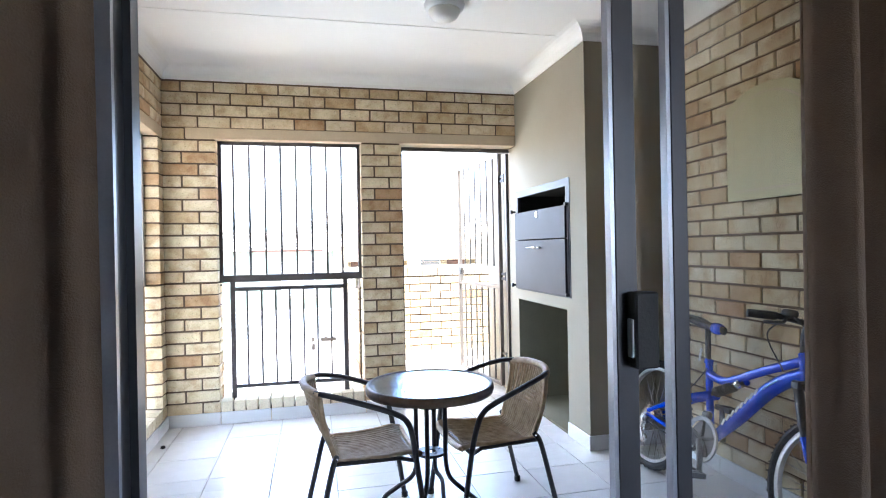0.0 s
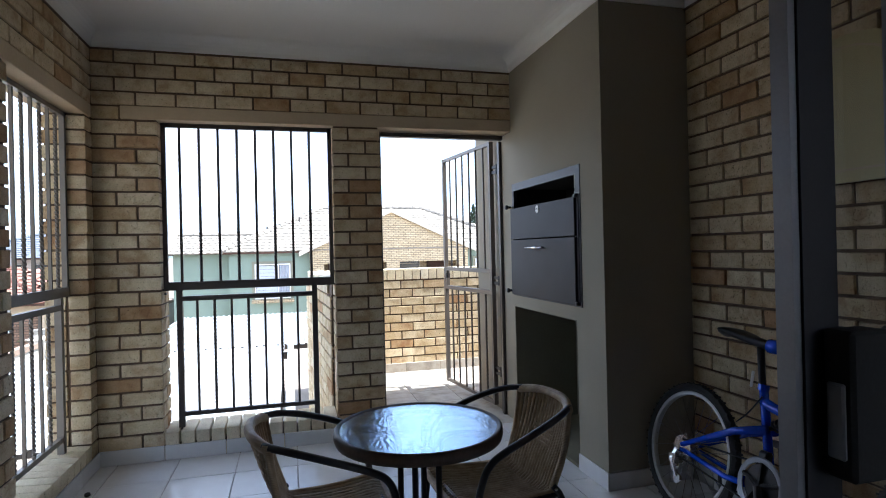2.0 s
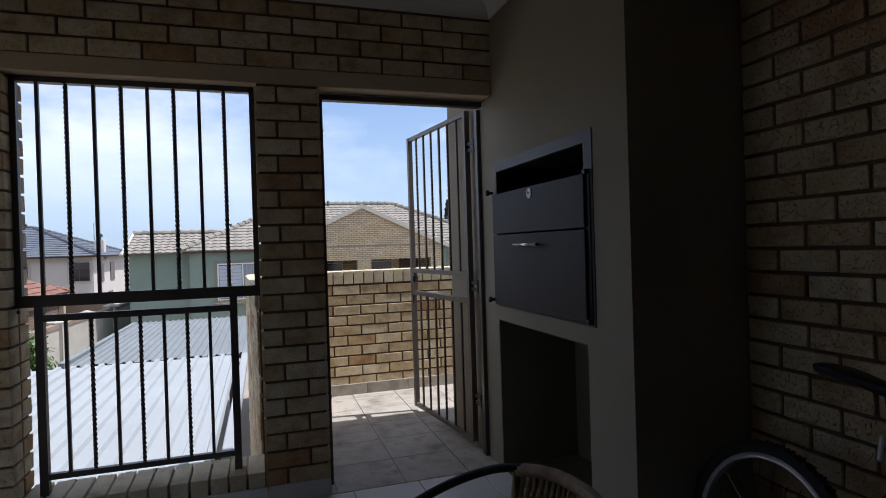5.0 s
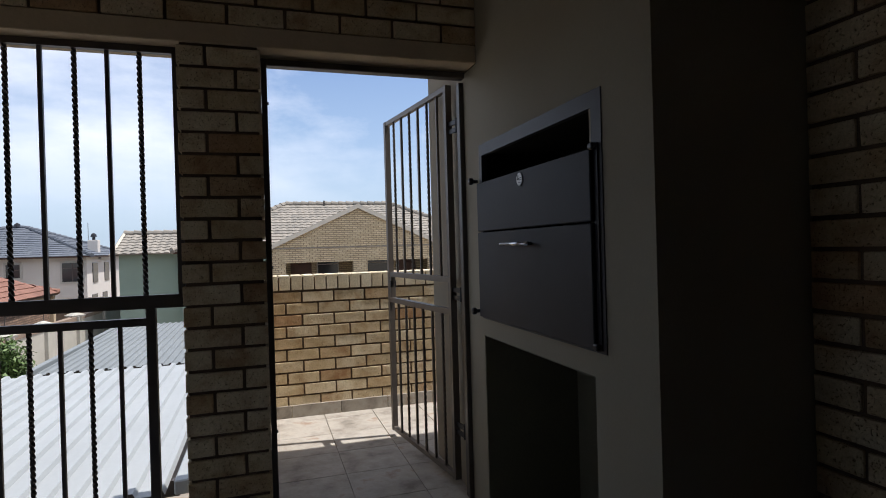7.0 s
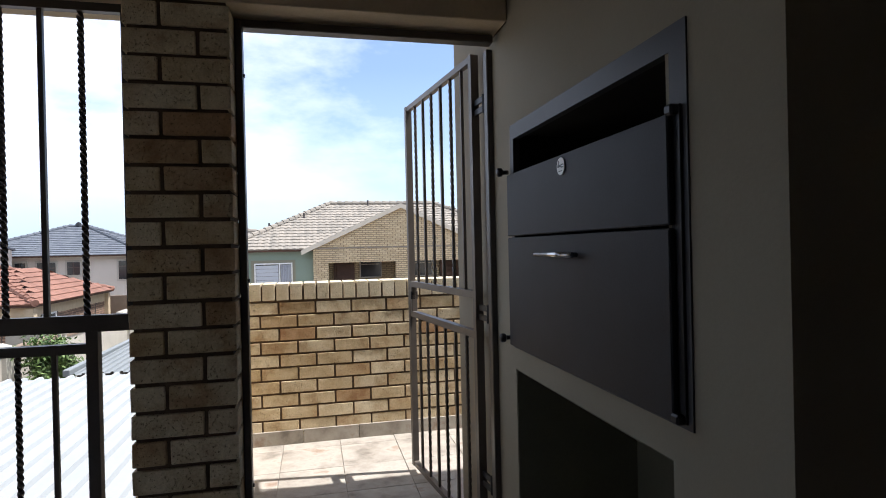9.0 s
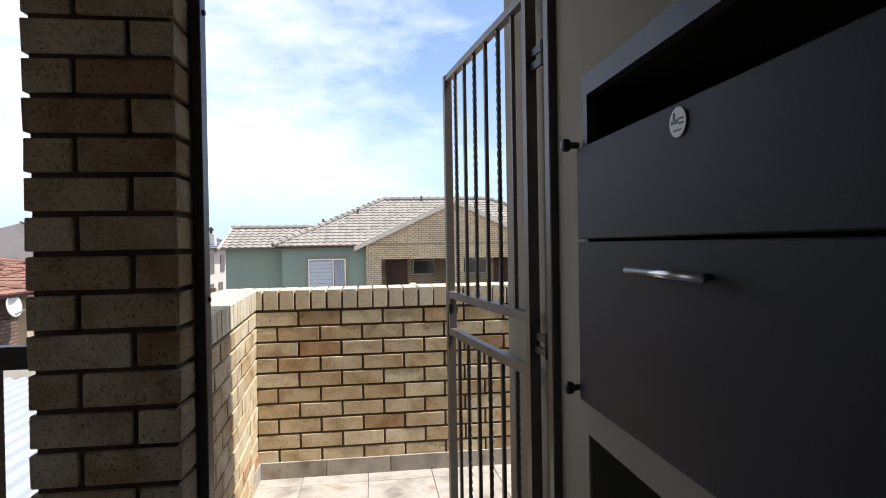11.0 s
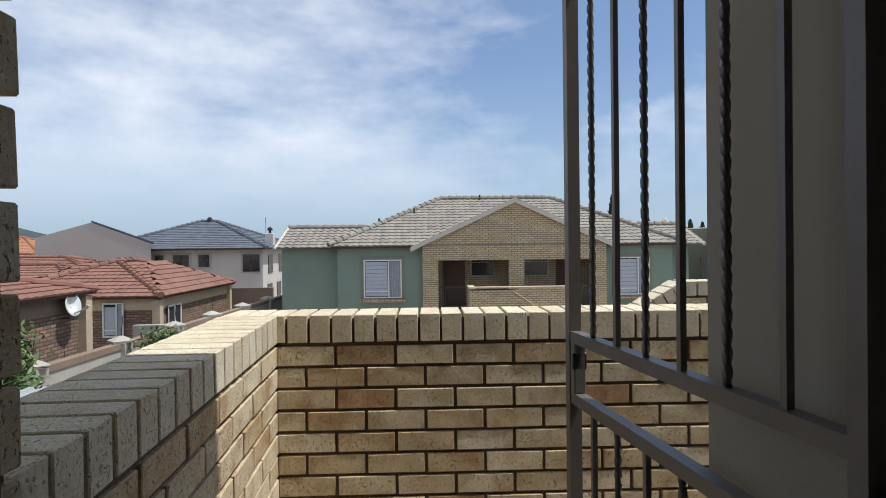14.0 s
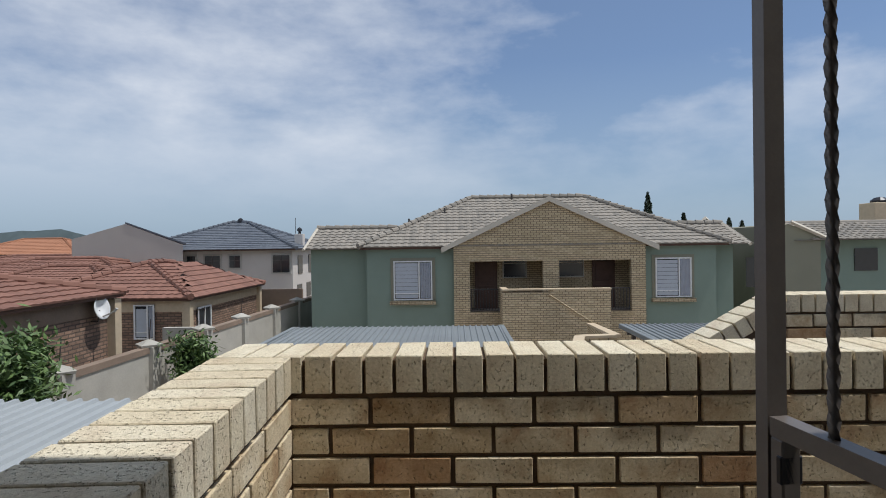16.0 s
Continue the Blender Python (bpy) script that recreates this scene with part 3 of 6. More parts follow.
add_box(bm, 0.023, 1.905, 1.07, 1.29, 2.10, 2.6)
solid("wall_south", bm, M_ROOM, kind="structure")

# roof over patio and landing, and the outer chimney
solid("roof_slab", box(-3.0, 7.0, -2.8, 5.40, 2.66, 2.95), M_CREAM, kind="structure")
solid("chimney_outside", box(1.984, 2.75, YB + T, 5.181, -2.8, 4.6, bevel=0.008), M_CREAM, kind="structure")
solid("wall_outside_east", box(2.75, 6.5, YB, YB + T, -2.8, 2.66), M_CREAM, kind="structure")
solid("wall_below", box(XL - T, PO, YB, YB + T - R, -2.8, -0.3), M_CREAM, kind="structure")

# landing with its parapets
landing = solid("landing_floor", box(0.72, 4.6, YB - 0.005, 6.29, -0.25, -0.006), M_GROUT_DARK, kind="structure")
PX, PY, PTOP = 0.834, 6.255, 0.927
SKEW = Vector((-0.058, 1, 0)).normalized()
PN = PX + 0.058 * (PY - YB - T)


def skewed(bm, a, b, y0, y1, z0, z1):
    """A block along the parapet's slightly turned line, a to b across at its south end."""
    vs = [bm.verts.new((x - 0.058 * (y - YB - T), y, z)) for z in (z0, z1) for x, y in ((a, y0), (b, y0), (b, y1), (a, y1))]
    for q in ((0, 3, 2, 1), (4, 5, 6, 7), (0, 1, 5, 4), (1, 2, 6, 5), (2, 3, 7, 6), (3, 0, 4, 7)):
        bm.faces.new([vs[i] for i in q])


bm = bmesh.new()
skewed(bm, PN - T + R, PN - R, YB + T, PY + R, -2.8, PTOP)
skewed(bm, PN - T + 0.015, PN - 0.015, YB + T, PY - 0.01, PTOP, PTOP + 0.094)
parapet_w = solid("parapet_west", bm, M_MORTAR, kind="structure")
parapet_n = wall_core("parapet_north", [(PO + R, 4.6, PY + R, PY + T - R, -2.8, PTOP), (PO + 0.015, 4.3, PY + 0.012, PY + T - 0.012, PTOP, PTOP + 0.094)])

# ---- ground and distance ----
solid("ground", box(-900, 900, -900, 900, -3.2, -2.8), M_SOIL, kind="structure")
solid("driveway", box(-5.6, 30, 4.6, 26, -2.8, -2.79), M_PAVE, kind="structure")
bm = bmesh.new()
hill = []
for i in range(81):
    x = -1020 + i * 20
    h = 37 + 9 * noise.noise(Vector((x * 0.006, 0.3, 0))) + 4 * noise.noise(Vector((x * 0.03, 1.3, 0)))
    hill.append((bm.verts.new((x, 800, -3)), bm.verts.new((x, 830, h * (1.0 if x < -590 else max(0.2, 1.0 - (x + 590) / 170)) - 3))))
for a, b in zip(hill, hill[1:]):
    bm.faces.new((a[0], b[0], b[1], a[1]))
solid("backdrop_hills", bm, M_HILL, kind="structure")


def sheet_roof(x0, x1, y0, y1, z0, z1, k=1.0):
    """Box-rib steel sheet with its ribs along y, z0 at y0 and z1 at y1."""
    bm = bmesh.new()
    pitch, h = 0.19 * k, 0.036 * k
    xs = []
    x = x0
    while x < x1:
        for dx, dz in ((0.0, 0.0), (0.11, 0.0), (0.128, h), (0.172, h)):
            if x + dx * k <= x1:
                xs.append((x + dx * k, dz))
        x += pitch
    rows = [[bm.verts.new((x, y, z + dz)) for x, dz in xs] for y, z in ((y0, z0), (y1, z1))]
    low = [[bm.verts.new((x, y, z + dz - 0.004)) for x, dz in xs] for y, z in ((y0, z0), (y1, z1))]
    for i in range(len(xs) - 1):
        bm.faces.new((rows[0][i], rows[0][i + 1], rows[1][i + 1], rows[1][i]))
        bm.faces.new((low[0][i + 1], low[0][i], low[1][i], low[1][i + 1]))
        bm.faces.new((rows[0][i + 1], rows[0][i], low[0][i], low[0][i + 1]))
        bm.faces.new((rows[1][i], rows[1][i + 1], low[1][i + 1], low[1][i]))
    return bm


def carport(x0, x1, y0, y1, z, label, sheet=M_ZINC, k=1.0):
    c = thing("carport", ((x0 + x1) / 2, (y0 + y1) / 2, -2.8), label, "carport", "carports")
    part("roof_sheet", sheet_roof(x0, x1, y0, y1, z - 0.03, z + 0.03, k), sheet, c)
    for yy in (y0 + 0.3, y1 - 0.3):
        part("beam", box(x0 + 0.05, x1 - 0.05, yy - 0.03, yy + 0.03, z - 0.16, z - 0.04), M_RAIL, c)
    for xx in (x0, x1):
        part("barge_flashing", box(xx - 0.05, xx + 0.05, y0, y1, z - 0.05, z + 0.055, bevel=0.01), sheet, c)
    n = max(2, int((x1 - x0) / 2.6) + 1)
    for i in range(n):
        for yy in (y0 + 0.3, y1 - 0.3):
            xx = x0 + 0.2 + (x1 - x0 - 0.4) * i / (n - 1)
            part("post", box(xx - 0.04, xx + 0.04, yy - 0.04, yy + 0.04, -2.8, z - 0.10), M_RAIL, c)
    return c


carport(-9.0, 0.42, 6.45, 11.25, -0.47, "pale blue-grey box-rib steel carport roof beside the parapet")
carport(-2.45, 2.38, 12.2, 17.75, -0.56, "grey box-rib steel carport in front of the green house", M_ZINC_DARK, 0.7)
carport(5.1, 8.6, 13.0, 17.7, -0.56, "grey box-rib steel carport beside the brick stair", M_ZINC_DARK, 0.7)


def tile_plane(verts, origin, e, s, polygon, w=0.30, c=0.33, wave=0.75):
    """Roof tiles over a polygon in (along, up) on the plane of e and s; adds quads to verts."""
    o, e, s = Vector(origin), Vector(e).normalized(), Vector(s).normalized()
    nn = e.cross(s).normalized()
    if nn.z < 0:
        nn = -nn
    amax = max(p[0] for p in polygon)
    amin = min(p[0] for p in polygon)
    bmax = max(p[1] for p in polygon)

    def inside(a, b):
        ok = True
        k = len(polygon)
        sign = 0
        for i in range(k):
            (x0, y0), (x1, y1) = polygon[i], polygon[(i + 1) % k]
            cr = (x1 - x0) * (b - y0) - (y1 - y0) * (a - x0)
            if abs(cr) > 1e-9:
                if sign == 0:
                    sign = 1 if cr > 0 else -1
                elif (cr > 0) != (sign > 0):
                    ok = False
        return ok

    prof = [(0.0, 0.0), (0.25, 0.003), (0.42, 0.035 * wave), (0.72, 0.042 * wave), (0.92, 0.012 * wave), (1.0, 0.0)]
    j = 0
    while j * c < bmax:
        a = amin
        while a < amax:
            if inside(a + w / 2, j * c + c / 2) or (j == 0 and amin <= a + w / 2 <= amax):
                lo = [o + e * (a + w * u) + s * (j * c - 0.03) + nn * (h + 0.046) for u, h in prof]
                hi = [o + e * (a + w * u) + s * (j * c + c) + nn * (h + 0.012) for u, h in prof]
                dn = [o + e * (a + w * u) + s * (j * c - 0.03) + nn * 0.005 for u, h in prof]
                verts.append((lo, hi, dn))
            a += w
        j += 1


def tiles_mesh(strips):
    vs, fs = [], []
    for lo, hi, dn in strips:
        k = len(vs)
        m = len(lo)
        vs += [tuple(v) for v in lo + hi + dn]
        for i in range(m - 1):
            fs.append((k + i, k + i + 1, k + m + i + 1, k + m + i))
            fs.append((k + 2 * m + i, k + 2 * m + i + 1, k + i + 1, k + i))
    return vs, fs


def tiles_part(strips, material, parent, name="roof_tiles"):
    vs, fs = tiles_mesh(strips)
    me = bpy.data.meshes.new(name)
    base = BASE[parent.name]
    me.from_pydata([(x - base.x, y - base.y, z - base.z) for x, y, z in vs], [], fs)
    me.materials.append(material)
    ob = new(name, me)
    ob.parent = parent
    return tagged(ob, kind="stuff")


def caps(parent, p, q, material, step=0.36):
    """Rounded ridge or hip tiles, each overlapping the next."""
    p, q = Vector(p), Vector(q)
    d = q - p
    n = max(1, int(d.length / step))
    bm = bmesh.new()
    for i in range(n):
        a, b = p + d * (i / n), p + d * ((i + 1.08) / n)
        add_tube(bm, [a + Vector((0, 0, 0.055)), b + Vector((0, 0, 0.03))], [0.13, 0.105], 8)
    return tagged(part("ridge_cap", bm, material, parent), kind="stuff")


def hip_roof(parent, x0, x1, y0, y1, z, rise, material, w=0.30, c=0.33, wave=0.5, inset=None):
    """A hipped roof over a rectangle, ridge along its longer side, with soffit board and caps."""
    strips = []
    wx, wy = x1 - x0, y1 - y0
    half = min(wx, wy) / 2
    if wx >= wy:
        hip = inset or half
        ra, rb = Vector((x0 + hip, (y0 + y1) / 2, z + rise)), Vector((x1 - hip, (y0 + y1) / 2, z + rise))
    else:
        ra, rb = Vector(((x0 + x1) / 2, y0 + half, z + rise)), Vector(((x0 + x1) / 2, y1 - half, z + rise))
    cs = [Vector((x0, y0, z)), Vector((x1, y0, z)), Vector((x1, y1, z)), Vector((x0, y1, z))]
    for i in range(4):
        a, b = cs[i], cs[(i + 1) % 4]
        e = (b - a).normalized()
        inn = Vector((-e.y, e.x, 0))
        run = inset if inset and i % 2 else half
        s = (inn * run + Vector((0, 0, rise))).normalized()
        ln, up = (b - a).length, math.hypot(run, rise)
        cut = inset if inset and i % 2 == 0 else half
        poly = [(0, 0), (ln, 0), (ln - cut, up), (cut, up)] if ln > 2 * cut + 0.01 else [(0, 0), (ln, 0), (ln / 2, up)]
        tile_plane(strips, a, e, s, poly, w, c, wave)
    bm = bmesh.new()
    base = [bm.verts.new(v) for v in cs]
    r0, r1 = bm.verts.new(ra), bm.verts.new(rb)
    if wx >= wy:
        for f in ((0, 1, r1, r0), (2, 3, r0, r1), (1, 2, r1), (3, 0, r0)):
            bm.faces.new([base[v] if isinstance(v, int) else v for v in f])
        ends = [(cs[0], ra), (cs[3], ra), (cs[1], rb), (cs[2], rb)]
    else:
        for f in ((1, 2, r1, r0), (3, 0, r0, r1), (0, 1, r0), (2, 3, r1)):
            bm.faces.new([base[v] if isinstance(v, int) else v for v in f])
        ends = [(cs[0], ra), (cs[1], ra), (cs[2], rb), (cs[3], rb)]
    bm.faces.new(list(reversed(base)))
    part("roof", bm, material, parent)
    tiles_part(strips, material, parent)
    for p, q in ends:
        caps(parent, p, q, material)
    if (ra - rb).length > 0.3:
        caps(parent, ra, rb, material)
    # dark eave boards, which also paint the shadow line under the green house's tiles
    part("fascia_shadow_line", (lambda b: [add_box(b, *v) for v in (
        (x0 + 0.03, x1 - 0.03, y0 + 0.03, y0 + 0.06, z - 0.09, z + 0.01), (x0 + 0.03, x1 - 0.03, y1 - 0.06, y1 - 0.03, z - 0.09, z + 0.01),
        (x0 + 0.03, x0 + 0.06, y0 + 0.06, y1 - 0.06, z - 0.09, z + 0.01), (x1 - 0.06, x1 - 0.03, y0 + 0.06, y1 - 0.06, z - 0.09, z + 0.01))] and b)(bmesh.new()), M_WOOD, parent)


def house_window(parent, x0, x1, z0, z1, y, bands=9, open_top=False, frame_mat=None):
    """A window in a wall that looks along -y: a frame in a reveal, panes with blinds and a drape behind."""
    fm = frame_mat or M_WHITE
    wn_ = part("window", box(x0, x1, y + 0.02, y + 0.05, z0, z1), M_PANE, parent)
    bmf = bmesh.new()
    f = 0.05
    xm = x0 + (x1 - x0) * 0.66
    for v in ((x0, x1, y - 0.03, y + 0.03, z1 - f, z1), (x0, x1, y - 0.03, y + 0.03, z0, z0 + f), (x0, x0 + f, y - 0.03, y + 0.03, z0 + f, z1 - f),
              (x1 - f, x1, y - 0.03, y + 0.03, z0 + f, z1 - f), (xm - f / 2, xm + f / 2, y - 0.03, y + 0.03, z0 + f, z1 - f),
              (x0 + f, xm - f / 2, y - 0.03, y + 0.03, z0 + 0.24, z0 + 0.28)):
        add_box(bmf, *v)
    part("window_frame", bmf, fm, wn_)
    for i in range(bands):
        h = (z1 - z0 - 0.16) / bands
        zz = z0 + 0.08 + i * h
        part("blind_slat", box(x0 + 0.07, xm - 0.05, y + 0.004, y + 0.014, zz, zz + h * 0.93), M_BLIND, wn_)
    for i in range(6):
        xa = xm + 0.05 + (x1 - xm - 0.11) * i / 6
        part("drape", tube([(xa + 0.03, y + 0.012, z0 + 0.07), (xa + 0.03, y + 0.012, z1 - 0.07)], 0.036, 6), M_DRAPE, wn_)
    return wn_


# ---- the green and brick house across the drive ----
def green_house():
    h = thing("house", (4.0, 30.0, -4.0), "sage green house with buff brick gable and grey tiled roof", "house")
    G = -4.0
    part("wall", box(-4.5, -2.12, 27.4, 33, G, 1.28), M_GREEN, h, "sage green plaster wall")
    part("wall", box(-2.16, 1.28, 26.9, 33, G, 1.36), M_GREEN, h, "sage green plaster wall")
    part("wall", box(8.67, 11.5, 26.9, 33, G, 1.36), M_GREEN, h, "sage green plaster wall")
    part("wall", box(11.46, 12.5, 27.6, 33, G, 1.30), M_GREEN, h, "sage green plaster wall")
    # brick gable front with two porch openings
    y0, y1 = 26.6, 26.85
    o1, o2 = (1.89, 4.73), (5.35, 8.13)
    for name, v in (("brick_pier", (1.27, o1[0], y0, y1, G, 1.2)), ("brick_pier", (o1[1], o2[0], y0, y1, G, 1.2)), ("brick_pier", (o2[1], 8.68, y0, y1, G, 1.2)),
                    ("porch_head", (o1[0], o1[1], y0, y1, 0.70, 1.2)), ("porch_head", (o2[0], o2[1], y0, y1, 0.70, 1.2)),
                    ("porch_base", (o1[0], o1[1], y0, y1, G, -1.28)), ("porch_base", (o2[0], o2[1], y0, y1, G, -1.28))):
        part(name, box(*v), M_HOUSE_BRICK, h)
    bmg = bmesh.new()
    outline = [(1.27, 1.2), (8.68, 1.2), (8.68, 1.30), (4.98, 3.05), (1.27, 1.30)]
    a = [bmg.verts.new((x, y0, z)) for x, z in outline]
    b = [bmg.verts.new((x, y1, z)) for x, z in outline]
    bmg.faces.new(a)
    bmg.faces.new(list(reversed(b)))
    for i in range(5):
        j = (i + 1) % 5
        bmg.faces.new((a[j], a[i], b[i], b[j]))
    part("gable_wall", bmg, M_HOUSE_BRICK, h, "buff face brick gable wall")
    # porch: back wall, floor, ceiling, doors and windows
    part("porch_wall", box(1.3, 8.65, 28.2, 28.4, G, 1.2), M_HOUSE_BRICK, h)
    part("porch_floor", box(1.3, 8.65, 26.85, 28.2, -1.5, -1.3), M_PAVE, h)
    part("porch_ceiling", box(1.3, 8.65, 26.85, 28.2, 0.98, 1.1), M_FASCIA, h)
    part("porch_wall", box(4.9, 5.1, 26.85, 28.2, G, 1.0), M_HOUSE_BRICK, h)
    for x0 in (2.15, 7.0):
        d = part("door", box(x0, x0 + 0.92, 28.12, 28.19, -1.3, 0.75), M_WOOD, h, "dark stained wooden door")
        for k in range(2):
            part("panel", box(x0 + 0.12, x0 + 0.80, 28.10, 28.125, -1.15 + k * 0.95, -0.35 + k * 0.95, bevel=0.01), M_WOOD, d)
    for x0, x1 in ((3.35, 4.25), (5.6, 6.6)):
        w = part("window", box(x0, x1, 28.14, 28.18, 0.0, 0.75), M_PANE, h)
        bmf = bmesh.new()
        for v in ((x0 - 0.05, x1 + 0.05, 28.1, 28.19, 0.75, 0.80), (x0 - 0.05, x1 + 0.05, 28.1, 28.19, -0.05, 0.0),
                  (x0 - 0.05, x0, 28.1, 28.19, 0.0, 0.75), (x1, x1 + 0.05, 28.1, 28.19, 0.0, 0.75), (x0, x1, 28.11, 28.15, 0.55, 0.58)):
            add_box(bmf, *v)
        part("window_frame", bmf, M_GREY_PL, w)
    # metal gates in the porch openings
    for x0, x1 in ((1.93, 3.0), (7.06, 8.1)):
        bmr = bmesh.new()
        for zz in (-1.25, -0.42):
            add_box(bmr, x0, x1, 26.7, 26.74, zz, zz + 0.05)
        k = 9
        for i in range(k + 1):
            xx = x0 + (x1 - x0 - 0.03) * i / k
            add_box(bmr, xx, xx + 0.025, 26.71, 26.735, -1.2, -0.42)
        part("porch_railing", bmr, M_RAIL, h, "dark steel railing")
        for i in range(12):
            part("brick", box(x0 + i * 0.0875, x0 + i * 0.0875 + 0.078, 26.57, 26.86, -1.37, -1.27), M_HOUSE_BRICK, h)
    # stair balustrade in front of the gable
    bms = bmesh.new()
    pts = [(3.05, G), (7.03, G), (7.03, -0.36), (4.9, -0.36), (4.75, -0.42), (3.05, -0.42)]
    a = [bms.verts.new((x, 25.5, z)) for x, z in pts]
    b = [bms.verts.new((x, 25.72, z)) for x, z in pts]
    bms.faces.new(a)
    bms.faces.new(list(reversed(b)))
    for i in range(len(pts)):
        j = (i + 1) % len(pts)
        bms.faces.new((a[j], a[i], b[i], b[j]))
    part("stair_wall", bms, M_HOUSE_BRICK, h, "buff brick stair balustrade")
    part("stair_wall", box(3.05, 3.27, 25.72, 26.6, G, -0.36), M_HOUSE_BRICK, h)
    part("coping", box(3.03, 3.29, 25.48, 26.6, -0.38, -0.30, bevel=0.01), M_LINTEL, h)
    part("coping", box(3.29, 7.05, 25.48, 25.74, -0.36, -0.30, bevel=0.01), M_LINTEL, h)
    bmh = bmesh.new()
    add_tube(bmh, [(4.75, 25.46, -0.50), (6.6, 25.46, -1.75)], 0.03, 6)
    part("handrail", bmh, M_HOUSE_BRICK, h)
    # windows with brick sills
    for x0, x1 in ((-1.10, 0.42), (9.13, 10.52)):
        part("window_surround", box(x0 - 0.12, x1 + 0.12, 26.86, 26.9, -0.90, 0.87), M_OLIVE, h)
        house_window(h, x0, x1, -0.79, 0.75, 26.84)
        n = 17
        wd = (x1 - x0 + 0.3) / n
        for i in range(n):
            part("brick", box(x0 - 0.15 + i * wd, x0 - 0.15 + i * wd + wd * 0.88, 26.72, 26.9, -0.97, -0.83), M_HOUSE_BRICK, h)
    # roofs
    hip_roof(h, -2.46, 11.95, 26.63, 35.8, 1.30, 2.22, M_ROOF, 0.28, 0.31)
    strips = []
    for x0, x1 in ((-4.68, -1.2), (10.6, 12.85)):
        y_e, z_e, y_r, z_r = 27.0, 1.25, 29.3, 2.12
        s = Vector((0, y_r - y_e, z_r - z_e))
        tile_plane(strips, (x0, y_e, z_e), (1, 0, 0), s, [(0, 0), (x1 - x0, 0), (x1 - x0, s.length), (0, s.length)])
        caps(h, (x0, y_r, z_r), (x1, y_r, z_r), M_ROOF)
        bmw = bmesh.new()
        prof = [(y_e, z_e - 0.02), (y_r, z_r - 0.02), (2 * y_r - y_e, z_e - 0.02)]
        a = [bmw.verts.new((x0, y, z)) for y, z in prof]
        b = [bmw.verts.new((x1, y, z)) for y, z in prof]
        bmw.faces.new(a)
        bmw.faces.new(list(reversed(b)))
        for i in range(3):
            j = (i + 1) % 3
            bmw.faces.new((a[j], a[i], b[i], b[j]))
        part("roof", bmw, M_ROOF, h)
        xe = x0 - 0.03 if x0 < 0 else x1 - 0.05
        part("barge_board", tube([(xe + 0.04, y_e - 0.1, z_e - 0.02), (xe + 0.04, y_r, z_r + 0.04)], 0.07, 4), M_FASCIA, h)
    # gable roof behind the brick front
    for sgn, xe in ((-1, 0.80), (1, 9.16)):
        ax, az = 4.98, 3.07
        s = Vector((ax - xe, 0, az - 1.14))
        tile_plane(strips, (xe, 26.48, 1.14), (0, 1, 0), s, [(0, 0), (0.5, 0), (4.2, s.length), (0, s.length)])
        bmb = bmesh.new()
        p, q = Vector((xe, 0, 1.06)), Vector((ax, 0, 2.99))
        quad = [p, q, q + Vector((0, 0, 0.2)), p + Vector((0, 0, 0.2))]
        a = [bmb.verts.new((v.x, 26.46, v.z)) for v in quad]
        b = [bmb.verts.new((v.x, 26.58, v.z)) for v in quad]
        bmb.faces.new(a)
        bmb.faces.new(list(reversed(b)))
        for i in range(4):
            j = (i + 1) % 4
            bmb.faces.new((a[j], a[i], b[i], b[j]))
        bmesh.ops.recalc_face_normals(bmb, faces=bmb.faces)
        part("barge_board", bmb, M_FASCIA, h, "beige painted barge board")
    tiles_part(strips, M_ROOF, h)
    for x, y, z in ((-0.6, 28.6, 2.35), (0.9, 29.6, 2.85), (4.0, 31.0, 3.55)):
        part("vent_pipe", tube([(x, y, z - 0.6), (x, y, z + 0.15)], 0.045, 8), M_RAIL, h)
    return h


green_house()

# ---- houses to the west, behind the fence ----
def stone_house(x0, x1, y0, y1, z, rise, ground, label, windows=(), posts=(), inset=None):
    h = thing("house", ((x0 + x1) / 2, (y0 + y1) / 2, ground), label, "house", "houses behind the fence")
    e = 0.28
    bmw = bmesh.new()
    add_box(bmw, x0 + e, x1 - e, y0 + e, y1 - e, ground, z - 0.1)
    part("wall", bmw, M_STONE, h, "brown stone-clad wall")
    band = bmesh.new()
    add_box(band, x0 + e - 0.02, x1 - e + 0.02, y0 + e - 0.02, y1 - e + 0.02, z - 0.5, z - 0.04)
    part("wall_band", band, M_BROWN_WALL if not windows else M_LINTEL, h)
    hip_roof(h, x0, x1, y0, y1, z, rise, M_ROOF_RED, 0.30, 0.33, 0.42, inset)
    for side, a, b, zb, zt in windows:
        if side == "s":
            house_window(h, a, b, zb, zt, y0 + e - 0.06, 1)
        else:
            w = part("window", box(x1 - e, x1 - e + 0.05, a, b, zb, zt), M_PANE, h)
            bmf = bmesh.new()
            for yy in (a, (a + b) / 2 - 0.03, b - 0.06):
                add_box(bmf, x1 - e, x1 - e + 0.08, yy, yy + 0.06, zb, zt)
            for zz in (zb, zt - 0.06):
                add_box(bmf, x1 - e, x1 - e + 0.075, a, b, zz, zz + 0.06)
            part("window_frame", bmf, M_WHITE, w)
    for px, py in posts:
        part("corner_post", box(px - 0.14, px + 0.14, py - 0.14, py + 0.14, ground, z - 0.12), M_LINTEL, h)
    return h


